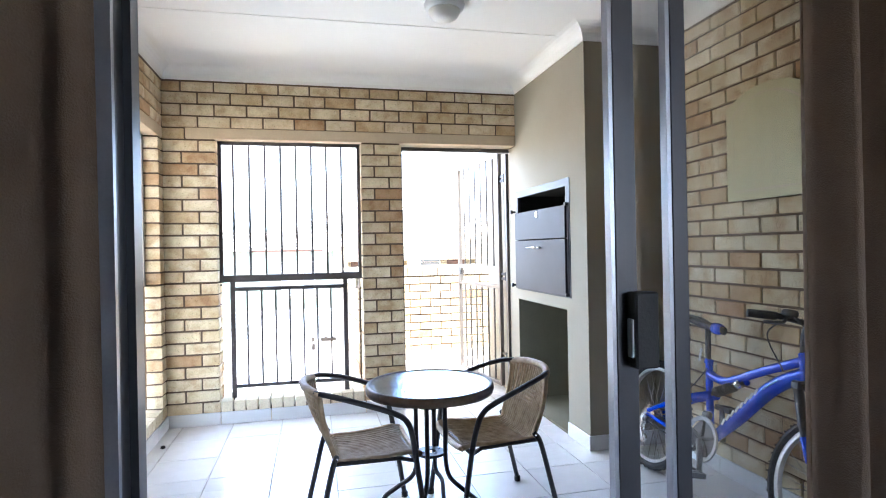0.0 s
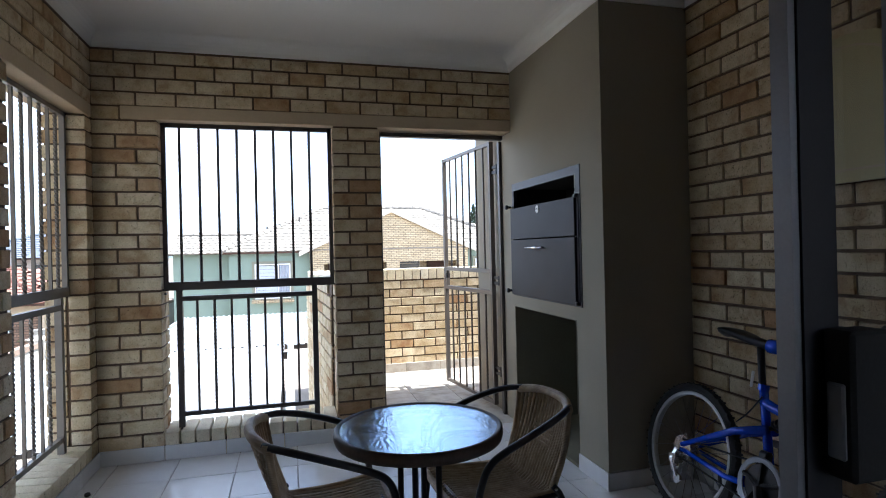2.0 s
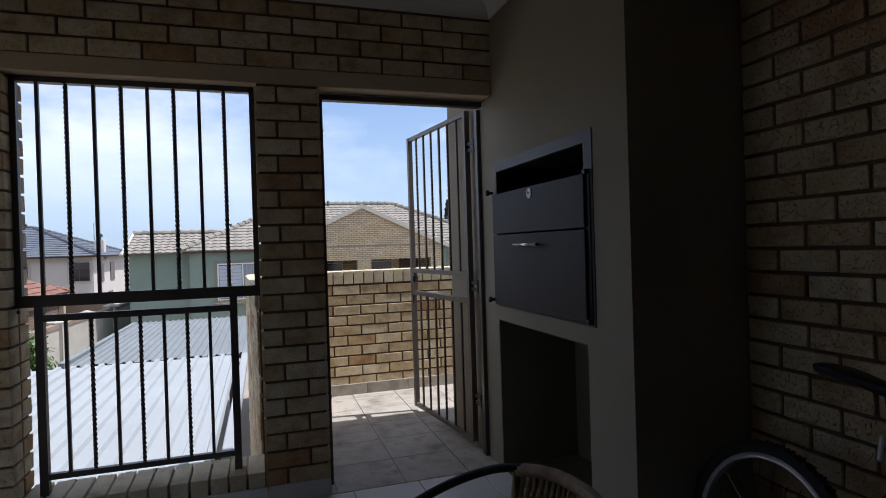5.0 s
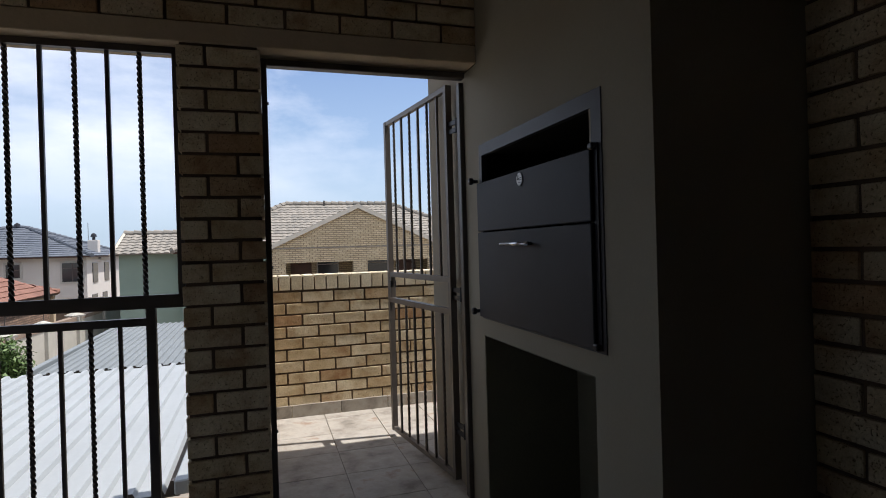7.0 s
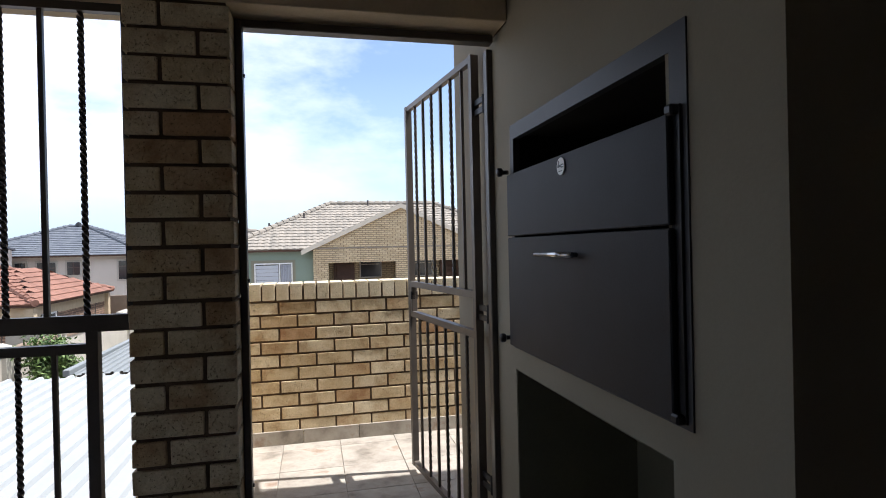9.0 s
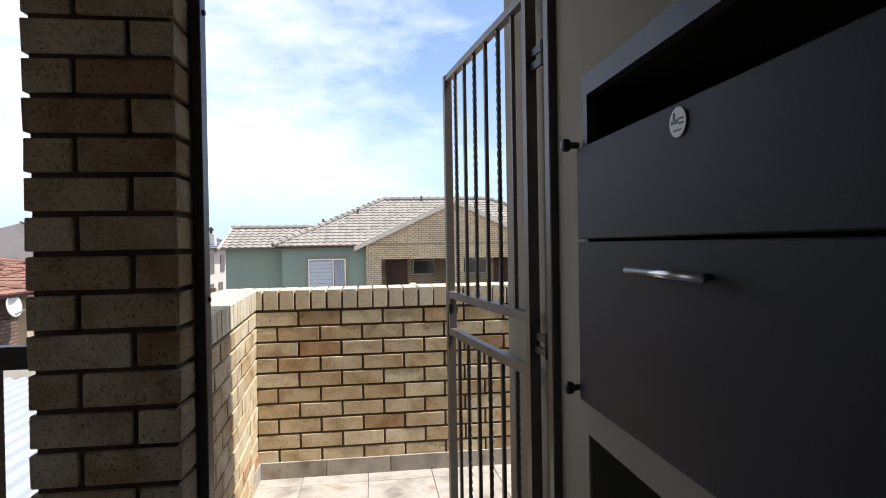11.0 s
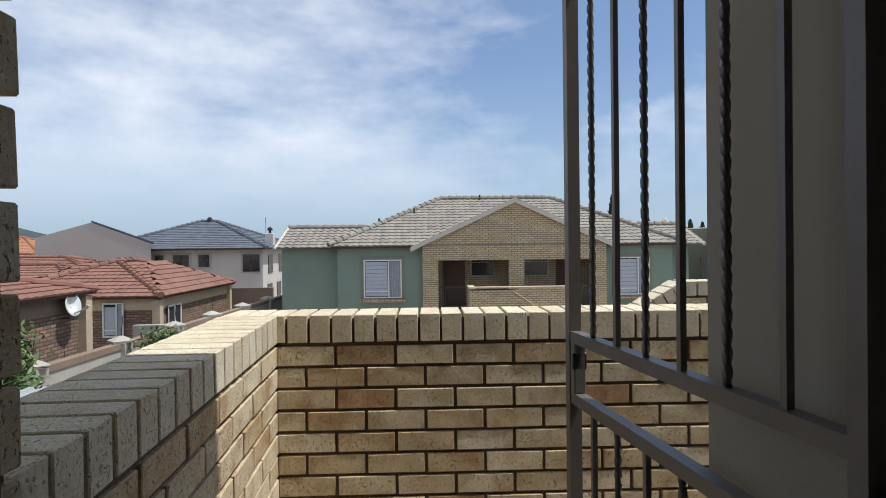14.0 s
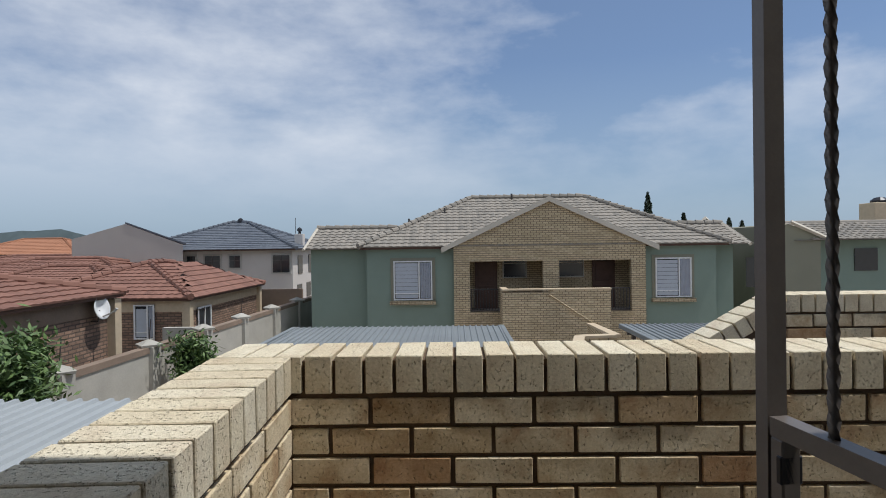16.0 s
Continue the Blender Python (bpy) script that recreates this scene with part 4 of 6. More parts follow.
GR = -2.8
stone_house(-15.0, -7.45, 8.5, 19.5, 0.20, 0.98, GR, "low house with terracotta tiled hip roof and brown stone wall", posts=((-7.66, 19.28),))
stone_house(-14.5, -8.1, 24.6, 32.4, -0.42, 1.2, GR, "low house with terracotta hip roof and stone walls",
            windows=(("s", -10.3, -9.55, -1.9, -0.65), ("e", 25.6, 26.75, -1.9, -0.85)), posts=((-8.35, 24.86), (-8.35, 32.15)), inset=2.0)
stone_house(-27.0, -15.2, 33.0, 41.0, -0.10, 0.95, GR, "distant low house with faded terracotta hip roof")
stone_house(-22.0, -13.4, 29.0, 35.5, -0.50, 1.05, GR, "low house with terracotta hip roof between others")


def dish():
    d = thing("satellite_dish", (-7.9, 18.5, -0.5), "white round satellite dish on the stone house wall", "satellite dish")
    prof = [(0.0, -0.10)] + [(0.29 * i / 6, -0.10 + 0.10 * (i / 6) ** 2) for i in range(1, 7)] + [(0.28, 0.012), (0.14, -0.06), (0.001, -0.085)]
    bmd = bmesh.new()
    rings = []
    m = Matrix.Translation((-7.45, 18.5, -0.09)) @ Matrix.Rotation(radians(80), 4, "Y") @ Matrix.Rotation(0.0, 4, "X")
    for r, hh in prof:
        rings.append([bmd.verts.new(m @ Vector((max(r, 0.002) * math.cos(2 * math.pi * j / 20), max(r, 0.002) * 1.08 * math.sin(2 * math.pi * j / 20), hh))) for j in range(20)])
    for a, b in zip(rings, rings[1:]):
        for j in range(20):
            bmd.faces.new((a[j], a[(j + 1) % 20], b[(j + 1) % 20], b[j]))
    part("reflector", bmd, M_WHITE, d, "white dish", True)
    part("arm", tube([(-7.5, 18.5, -0.33), (-7.12, 18.5, -0.17)], 0.022, 6), M_GREY_PL, d)
    part("feed", tube([(-7.14, 18.5, -0.18), (-7.08, 18.5, -0.10)], 0.035, 8), M_GREY_PL, d)
    part("bracket", tube([(-7.92, 18.5, -0.42), (-7.56, 18.5, -0.42), (-7.53, 18.5, -0.14)], 0.025, 6), M_RAIL, d)


dish()


def upper_house():
    """The pale two-storey house with the blue-grey hip roof."""
    h = thing("house", (-14.6, 46.5, GR), "pale two-storey house with blue-grey tiled hip roof and chimney", "house")
    part("wall", box(-19.7, -9.45, 42.0, 51.0, GR, 1.27), M_PALE, h, "pale plaster wall")
    hip_roof(h, -20.3, -9.0, 41.4, 51.6, 1.26, 2.0, M_ROOF_SLATE, 0.33, 0.34, 0.2)
    for x0, x1, z0, z1 in ((-15.3, -14.3, -0.7, 0.85), (-13.65, -12.95, 0.05, 0.85), (-10.75, -9.65, -0.3, 0.85), (-16.5, -15.95, 0.2, 0.85)):
        yy = 42.0
        part("window_surround", box(x0 - 0.12, x1 + 0.12, yy - 0.06, yy, z0 - 0.12, z1 + 0.12), M_GREY_PL, h)
        w = part("window", box(x0, x1, yy - 0.09, yy - 0.06, z0, z1), M_PANE, h)
        bmf = bmesh.new()
        add_box(bmf, (x0 + x1) / 2 - 0.03, (x0 + x1) / 2 + 0.03, yy - 0.11, yy - 0.09, z0, z1)
        add_box(bmf, x0, x1, yy - 0.11, yy - 0.09, z1 - 0.36, z1 - 0.31)
        part("window_frame", bmf, M_RAIL, w)
    for y0, z0, z1 in ((43.2, -0.45, 0.8), (46.0, -0.45, 0.8), (43.0, -2.2, -1.2), (45.4, -2.2, -1.2)):
        part("window", box(-9.45, -9.4, y0, y0 + 1.1, z0, z1), M_PANE, h)
    ch = part("chimney", box(-10.05, -9.45, 44.6, 45.2, 1.0, 2.3, bevel=0.02), M_PALE, h)
    part("cowl", lathe([(0.10, 2.3), (0.10, 2.5), (0.2, 2.52), (0.16, 2.68), (0.03, 2.78)], (-9.75, 44.9, 0), n=10), M_BLACK, ch)
    part("cowl", lathe([(0.12, 3.0), (0.12, 3.3), (0.22, 3.32), (0.17, 3.5), (0.03, 3.6)], (-14.6, 46.5, 0), n=10), M_BLACK, h)
    part("antenna", tube([(-10.35, 46.0, 1.6), (-10.35, 46.0, 3.5)], 0.02, 5), M_RAIL, h)


upper_house()


def gable_house():
    h = thing("house", (-18.2, 39.6, GR), "plain grey plastered house with a gable end", "house")
    bmg = bmesh.new()
    prof = [(-21.57, GR), (-14.86, GR), (-14.86, 1.61), (-18.3, 2.89), (-21.57, 2.01)]
    a = [bmg.verts.new((x, 38.0, z)) for x, z in prof]
    b = [bmg.verts.new((x - 1.6, 41.2, z)) for x, z in prof]
    bmg.faces.new(a)
    bmg.faces.new(list(reversed(b)))
    for i in range(5):
        j = (i + 1) % 5
        bmg.faces.new((a[j], a[i], b[i], b[j]))
    part("wall", bmg, M_GREY_PL, h)
    bmr = bmesh.new()
    quad = [(-18.3, 2.91), (-14.66, 1.58), (-14.66, 1.68), (-18.3, 3.01)]
    a = [bmr.verts.new((x, 37.97, z)) for x, z in quad]
    b = [bmr.verts.new((x - 1.62, 41.25, z)) for x, z in quad]
    bmr.faces.new(a)
    bmr.faces.new(list(reversed(b)))
    for i in range(4):
        j = (i + 1) % 4
        bmr.faces.new((a[j], a[i], b[i], b[j]))
    part("roof", bmr, M_ROOF_SLATE, h)


gable_house()


def far_house(x0, x1, y0, y1, z, rise, wall, roof, label):
    h = thing("house", ((x0 + x1) / 2, (y0 + y1) / 2, GR), label, "house", "distant houses")
    part("wall", box(x0 + 0.4, x1 - 0.4, y0 + 0.4, y1 - 0.4, GR, z), wall, h)
    hip_roof(h, x0, x1, y0, y1, z, rise, roof, 0.45, 0.5)
    w0 = x0 + 1.4
    while w0 < x1 - 2.2:
        part("window", box(w0, w0 + 1.1, y0 + 0.34, y0 + 0.4, z - 1.5, z - 0.5), M_PANE, h)
        w0 += 3.2
    return h


far_house(-58.0, -43.0, 70.0, 80.0, 0.95, 1.9, M_BROWN_WALL, M_ORANGE, "distant house with orange clay hip roof")
far_house(-43.5, -36.5, 72.0, 80.0, 1.1, 1.3, M_BROWN_WALL, M_ORANGE, "distant small house with orange clay roof")
far_house(-38.0, -24.5, 44.0, 53.0, -0.05, 1.0, M_PALE, M_ROOF_RED, "distant house with faded red tiled roof")
far_house(0.5, 12.0, 46.0, 53.0, 2.0, 1.9, M_PALE, M_ROOF, "pale tiled house far behind the green house")


# ---- the olive and green house to the east ----
def east_house():
    h = thing("house", (19.0, 31.0, -4.0), "green and olive gabled house with grey tiled roof and chimney", "house")
    part("wall", box(14.2, 15.6, 27.0, 35, -4, 1.4), M_OLIVE, h)
    part("wall", box(15.6, 27.0, 27.6, 35, -4, 1.4), M_GREEN, h)
    bmg = bmesh.new()
    prof = [(14.2, 1.4), (15.9, 1.4), (14.35, 2.0), (14.2, 1.95)]
    a = [bmg.verts.new((x, 27.0, z)) for x, z in prof]
    b = [bmg.verts.new((x, 35.0, z)) for x, z in prof]
    bmg.faces.new(a)
    bmg.faces.new(list(reversed(b)))
    for i in range(4):
        j = (i + 1) % 4
        bmg.faces.new((a[j], a[i], b[i], b[j]))
    bmesh.ops.recalc_face_normals(bmg, faces=bmg.faces)
    part("gable_wall", bmg, M_OLIVE, h)
    strips = []
    s = Vector((0, 2.6, 0.72))
    tile_plane(strips, (15.2, 26.9, 1.36), (1, 0, 0), s, [(0, 0), (12, 0), (12, s.length), (0, s.length)])
    bmr = bmesh.new()
    prof = [(26.9, 1.34), (29.5, 2.05), (32.1, 1.34)]
    a = [bmr.verts.new((14.6, y, z)) for y, z in prof]
    b = [bmr.verts.new((27.2, y, z)) for y, z in prof]
    bmr.faces.new(a)
    bmr.faces.new(list(reversed(b)))
    for i in range(3):
        j = (i + 1) % 3
        bmr.faces.new((a[j], a[i], b[i], b[j]))
    part("roof", bmr, M_ROOF, h)
    tiles_part(strips, M_ROOF, h)
    part("barge_board", tube([(14.4, 26.9, 2.07), (16.0, 26.9, 1.32)], 0.08, 4), M_FASCIA, h)
    part("ridge_cap", tube([(14.9, 29.5, 2.08), (27.2, 29.5, 2.08)], 0.12, 8), M_ROOF, h)
    ch = part("chimney", box(19.9, 22.2, 30.0, 31.0, 1.4, 2.98, bevel=0.02), M_LINTEL, h)
    part("cowl", lathe([(0.34, 2.98), (0.36, 3.08), (0.2, 3.21), (0.03, 3.25)], (20.4, 30.4, 0), n=12), M_BLACK, ch)
    part("window", box(17.3, 18.2, 27.55, 27.6, 0.1, 1.0), M_PANE, h)
    part("window", box(13.0, 13.6, 27.55, 27.6, -0.5, 0.7), M_PANE, h)
    part("wall", box(12.7, 14.2, 33.0, 38.0, -4, 1.6), M_GREEN, h)
    part("gable_wall", tube([(12.6, 33.0, 1.3), (13.8, 33.0, 2.5), (15.0, 33.0, 1.4)], 0.12, 4), M_FASCIA, h)


east_house()


def cypress(x, y, z0, z1, r):
    t = thing("cypress_tree", (x, y, GR), "dark slender cypress tree beyond the roofs", "tree", "distant cypress trees")
    part("trunk", tube([(x, y, GR), (x, y, z1 - 0.5)], [r * 0.2, 0.03], 6), M_BARK, t)
    vs, fs = [], []
    rr = random.Random(int(x * 7))
    for i in range(420):
        f = rr.random() ** 0.7
        zz = z0 + (z1 - z0) * f
        rad = r * (1 - f) ** 0.6 * rr.uniform(0.5, 1.05)
        a = rr.uniform(0, 6.283)
        c = Vector((x + rad * math.cos(a), y + rad * math.sin(a), zz))
        s = r * 0.22
        d = Vector((rr.uniform(-1, 1), rr.uniform(-1, 1), rr.uniform(0.5, 1.6))).normalized() * s * 1.6
        e = Vector((rr.uniform(-1, 1), rr.uniform(-1, 1), 0)).normalized() * s * 0.6
        k = len(vs)
        vs += [c - d - Vector((x, y, GR)), c + e - Vector((x, y, GR)), c + d - Vector((x, y, GR)), c - e - Vector((x, y, GR))]
        fs.append((k, k + 1, k + 2, k + 3))
    me = bpy.data.meshes.new("crown")
    me.from_pydata(vs, [], fs)
    me.materials.append(M_CYPRESS)
    new("crown", me).parent = t


cypress(15.4, 46.0, 1.0, 4.9, 0.55)
cypress(22.0, 56.0, 1.0, 3.9, 0.55)
cypress(27.0, 58.0, 1.0, 3.5, 0.5)
cypress(28.2, 58.0, 1.0, 3.2, 0.5)


# ---- fence with its piers ----
def fence():
    f = thing("fence", (-6.2, 20.0, GR), "long plastered boundary wall with capped piers and brown top course", "fence")
    p0, p1 = Vector((-6.62, 9.0, 0)), Vector((-5.15, 40.0, 0))
    d = (p1 - p0).normalized()
    n = Vector((-d.y, d.x, 0))
    ys = (9.6, 12.5, 15.35, 18.3, 21.0, 23.6, 26.4, 29.4, 33.0, 37.0)
    posts = [p0 + d * ((y - 9.0) / d.y) for y in ys]
    for a, b in zip(posts, posts[1:]):
        for name, w, za, zb, mat in (("panel", 0.09, GR, -1.16, M_FENCE), ("top_course", 0.12, -1.16, -1.02, M_BROWN_WALL)):
            bmf = bmesh.new()
            vs = [bmf.verts.new(v + Vector((0, 0, z))) for z in (za, zb) for v in (a - n * w, a + n * w, b + n * w, b - n * w)]
            for q in ((0, 3, 2, 1), (4, 5, 6, 7), (0, 1, 5, 4), (1, 2, 6, 5), (2, 3, 7, 6), (3, 0, 4, 7)):
                bmf.faces.new([vs[i] for i in q])
            part(name, bmf, mat, f)
    for p in posts:
        pier = part("pier", box(p.x - 0.19, p.x + 0.19, p.y - 0.19, p.y + 0.19, GR, -1.02), M_FENCE, f)
        part("cap", lathe([(0.33, -1.02), (0.35, -0.96), (0.05, -0.85)], (p.x, p.y, 0), n=4), M_FENCE, pier)
    for i, p in enumerate(posts[:6]):
        part("wire_stay", tube([(p.x, p.y, -0.87), (p.x + 0.05, p.y, -0.35)], 0.012, 5), M_RAIL, f)


fence()
solid("wall_yard", box(-20.0, -6.4, 33.0, 33.2, GR, -0.75), M_BROWN_WALL, kind="structure")
solid("wall_yard_low", box(-8.0, -6.2, 22.4, 22.6, GR, -1.15), M_FENCE, kind="structure")
solid("wall_yard_back", box(-5.2, -4.5, 33.0, 33.2, GR, -0.75), M_BROWN_WALL, kind="structure")


def bush(x, y, z, r, leaves, label, seed):
    t = thing("bush", (x, y, GR), label, "bush")
    rr = random.Random(seed)
    base = Vector((x, y, GR))
    tips = []
    bmt = bmesh.new()
    for i in range(11):
        a = rr.uniform(0, 6.28)
        top = Vector((x + r * 0.75 * math.cos(a) * rr.uniform(0.3, 1), y + r * 0.75 * math.sin(a) * rr.uniform(0.3, 1), z + r * rr.uniform(-0.2, 0.8)))
        mid = base.lerp(top, 0.55) + Vector((rr.uniform(-0.1, 0.1), rr.uniform(-0.1, 0.1), 0))
        add_tube(bmt, [base + Vector((rr.uniform(-0.1, 0.1), rr.uniform(-0.1, 0.1), 0)), mid, top], [0.05, 0.03, 0.01], 5)
        tips.append(top)
        tips.append(mid.lerp(top, 0.6))
    part("stem", bmt, M_BARK, t)
    vs, fs = [], []
    for i in range(leaves):
        c = rr.choice(tips) + Vector((rr.gauss(0, 1), rr.gauss(0, 1), rr.gauss(0, 1))) * r * 0.26 - base
        d = Vector((rr.uniform(-1, 1), rr.uniform(-1, 1), rr.uniform(-0.6, 0.9))).normalized() * rr.uniform(0.06, 0.12)
        e = d.cross(Vector((rr.uniform(-1, 1), rr.uniform(-1, 1), 1))).normalized() * 0.028
        k = len(vs)
        vs += [c - d, c + e, c + d, c - e]
        fs.append((k, k + 1, k + 2, k + 3))
    me = bpy.data.meshes.new("crown")
    me.from_pydata(vs, [], fs)
    me.materials.append(M_LEAF)
    new("crown", me).parent = t


bush(-5.45, 13.0, -0.80, 0.72, 5200, "leafy green shrub growing beside the fence", 3)
bush(-5.3, 18.7, -1.5, 0.62, 2600, "leafy green shrub in front of the fence pier", 5)


# low brick wall of the stair beside the far carport
def low_stair_wall():
    w = thing("stair_wall", (5.3, 20.0, -4.0), "low buff brick stair wall with pale coping beside the carport", "wall", kind="structure")
    for name, mat, t_, za, zb in (("wall", M_HOUSE_BRICK, 0.11, -4.0, 0.0), ("coping", M_LINTEL, 0.13, 0.0, 0.07)):
        for p, q in (((5.91, 24.0, -1.44), (5.35, 19.0, -1.03)), ((5.35, 19.0, -1.03), (4.45, 19.0, -1.05)), ((4.45, 19.0, -1.05), (3.95, 17.2, -1.05))):
            bm = bmesh.new()
            p, q = Vector(p), Vector(q)
            d = (q - p).normalized()
            n = Vector((-d.y, d.x, 0)).normalized() * t_
            vs = [bm.verts.new(Vector((v.x, v.y, v.z + h if h > -1 else h))) for h in (za, zb) for v in (p - n, p + n, q + n, q - n)]
            for f in ((0, 3, 2, 1), (4, 5, 6, 7), (0, 1, 5, 4), (1, 2, 6, 5), (2, 3, 7, 6), (3, 0, 4, 7)):
                bm.faces.new([vs[i] for i in f])
            bmesh.ops.recalc_face_normals(bm, faces=bm.faces)
            part(name, bm, mat, w)


low_stair_wall()

# ---- sliding door and curtains ----
def sliding_door():
    d = thing("sliding_door", (1.0, 1.128, 0.0), "bronze aluminium sliding glass door standing open", "door", kind="structure")
    ya, yb = 1.113, 1.163
    part("outer_frame", (lambda b: [add_box(b, *v) for v in (
        (0.050, 0.082, 1.088, 1.198, 0, 2.10), (1.90, 1.93, 1.088, 1.198, 0, 2.10), (0.050, 1.93, 1.088, 1.198, 2.06, 2.10), (0.082, 1.90, 1.088, 1.198, 0.0, 0.018))] and b)(bmesh.new()), M_ALU, d)
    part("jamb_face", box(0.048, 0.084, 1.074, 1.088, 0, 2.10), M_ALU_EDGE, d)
    part("jamb_bead", box(0.082, 0.096, 1.138, 1.183, 0.02, 2.06), M_BLACK, d)
    for name, x0, x1, y0, y1, first in (("sliding_panel", 1.019, 1.895, 1.133, 1.163, True), ("fixed_panel", 1.127, 1.895, 1.091, 1.120, False)):
        w = 0.047 if first else 0.033
        p = part(name, (lambda b: [add_box(b, *v) for v in (
            (x0, x0 + w, y0, y1, 0.02, 2.06), (x1 - w, x1, y0, y1, 0.02, 2.06), (x0 + w, x1 - w, y0, y1, 0.02, 0.08), (x0 + w, x1 - w, y0, y1, 2.0, 2.06))] and b)(bmesh.new()), M_ALU, d)
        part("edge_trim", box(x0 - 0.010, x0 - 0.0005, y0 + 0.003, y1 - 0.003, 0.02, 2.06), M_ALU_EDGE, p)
        g = part("glass", box(x0 + w, x1 - w, y0 + 0.011, y0 + 0.016, 0.08, 2.0), M_GLASS, p)
        g.visible_shadow = False
        if first:
            part("lock_case", box(1.040, 1.094, 1.096, 1.132, 0.972, 1.130, bevel=0.004), M_RUBBER, p, "black lock case")
            part("lock_lever", box(1.034, 1.040, 1.103, 1.123, 0.995, 1.075, bevel=0.002), M_ALU_EDGE, p)
    d.location.x -= 0.025
    return d


sliding_door()


def curtain(x0, x1, y, folds, label):
    bm = bmesh.new()
    n = folds * 8
    rows = []
    for z in (0.03, 0.8, 1.6, 2.35):
        rows.append([bm.verts.new((x0 + (x1 - x0) * i / n, y + 0.035 * math.sin(2 * math.pi * i / 8) + 0.01 * math.sin(i * 0.7 + z), z)) for i in range(n + 1)])
    for a, b in zip(rows, rows[1:]):
        for i in range(n):
            bm.faces.new((a[i], a[i + 1], b[i + 1], b[i]))
    bmesh.ops.solidify(bm, geom=list(bm.faces), thickness=0.004)
    return solid("curtain", bm, M_CURTAIN, label, "curtain", smooth=True)


curtain(-0.775, 0.060, 1.00, 7, "dark brown cloth curtain drawn aside by the door")
curtain(1.360, 2.275, 1.01, 8, "dark brown cloth curtain drawn aside by the door")
solid("curtain_rail", tube([(-0.9, 1.0, 2.37), (2.5, 1.0, 2.37)], 0.014, 8), M_BLACK, "dark curtain rail above the door", "curtain rail")


# ---- window bars and balustrades ----
def window_bars(name, origin, along, width, mat, label, xs_up, xs_low, post):
    """Burglar bars above and a low balustrade below; coordinates run along the opening."""
    o, a = Vector(origin), Vector(along)
    d = thing(name, o, label, "window bars")

    def P(u, z):
        return o + a * u + Vector((0, 0, z))

    zt, zm = 2.028, 1.035
    for (u0, z0), (u1, z1), w in (((0.012, zm), (0.012, zt + 0.012), 0.026), ((width - 0.012, zm), (width - 0.012, zt + 0.012), 0.026), ((0.0, zt), (width, zt), 0.026)):
        part("frame_bar", bar(P(u0, z0), P(u1, z1), w), mat, d)
    part("bottom_rail", bar(P(-0.005, zm), P(width + 0.005, zm), 0.030, 0, 0.052), mat, d)
    for i, u in enumerate(xs_up):
        part("twisted_bar" if i % 2 else "bar", bar(P(u, zm), P(u, zt), 0.015, 11.0 if i % 2 else 0.0), mat, d)
    p0, p1 = post
    for u in (p0, p1):
        part("post", bar(P(u, 0.150), P(u, 1.01), 0.034), mat, d)
    for z, w in ((0.957, 0.030), (0.244, 0.026)):
        part("rail", bar(P(p0, z), P(p1, z), w), mat, d)
    for i, u in enumerate(xs_low):
        part("bar" if i % 2 == 0 else "twisted_bar", bar(P(u, 0.244), P(u, 0.957), 0.014, 11.0 if i % 2 else 0.0), mat, d)
    for z in (0.99, 1.9):
        part("fixing_bolt", tube([P(-0.012, z), P(0.012, z)], 0.008, 6), mat, d)
    return d


window_bars("window_bars", (WIN[0], 4.45, 0), (1, 0, 0), 1.028, M_RAIL, "dark steel burglar bars with twisted rods in the brick opening",
            [0.103 + 0.1117 * i for i in range(8)], [0.186 + 0.1008 * i for i in range(7)], (0.086, 0.901))
window_bars("window_bars", (XL - 0.11, 3.342, 0), (0, 1, 0), 0.914, M_RAIL_LIGHT, "taupe steel burglar bars in the side brick opening",
            [0.10 + 0.1 * i for i in range(8)], [0.16 + 0.1 * i for i in range(6)], (0.09, 0.80))


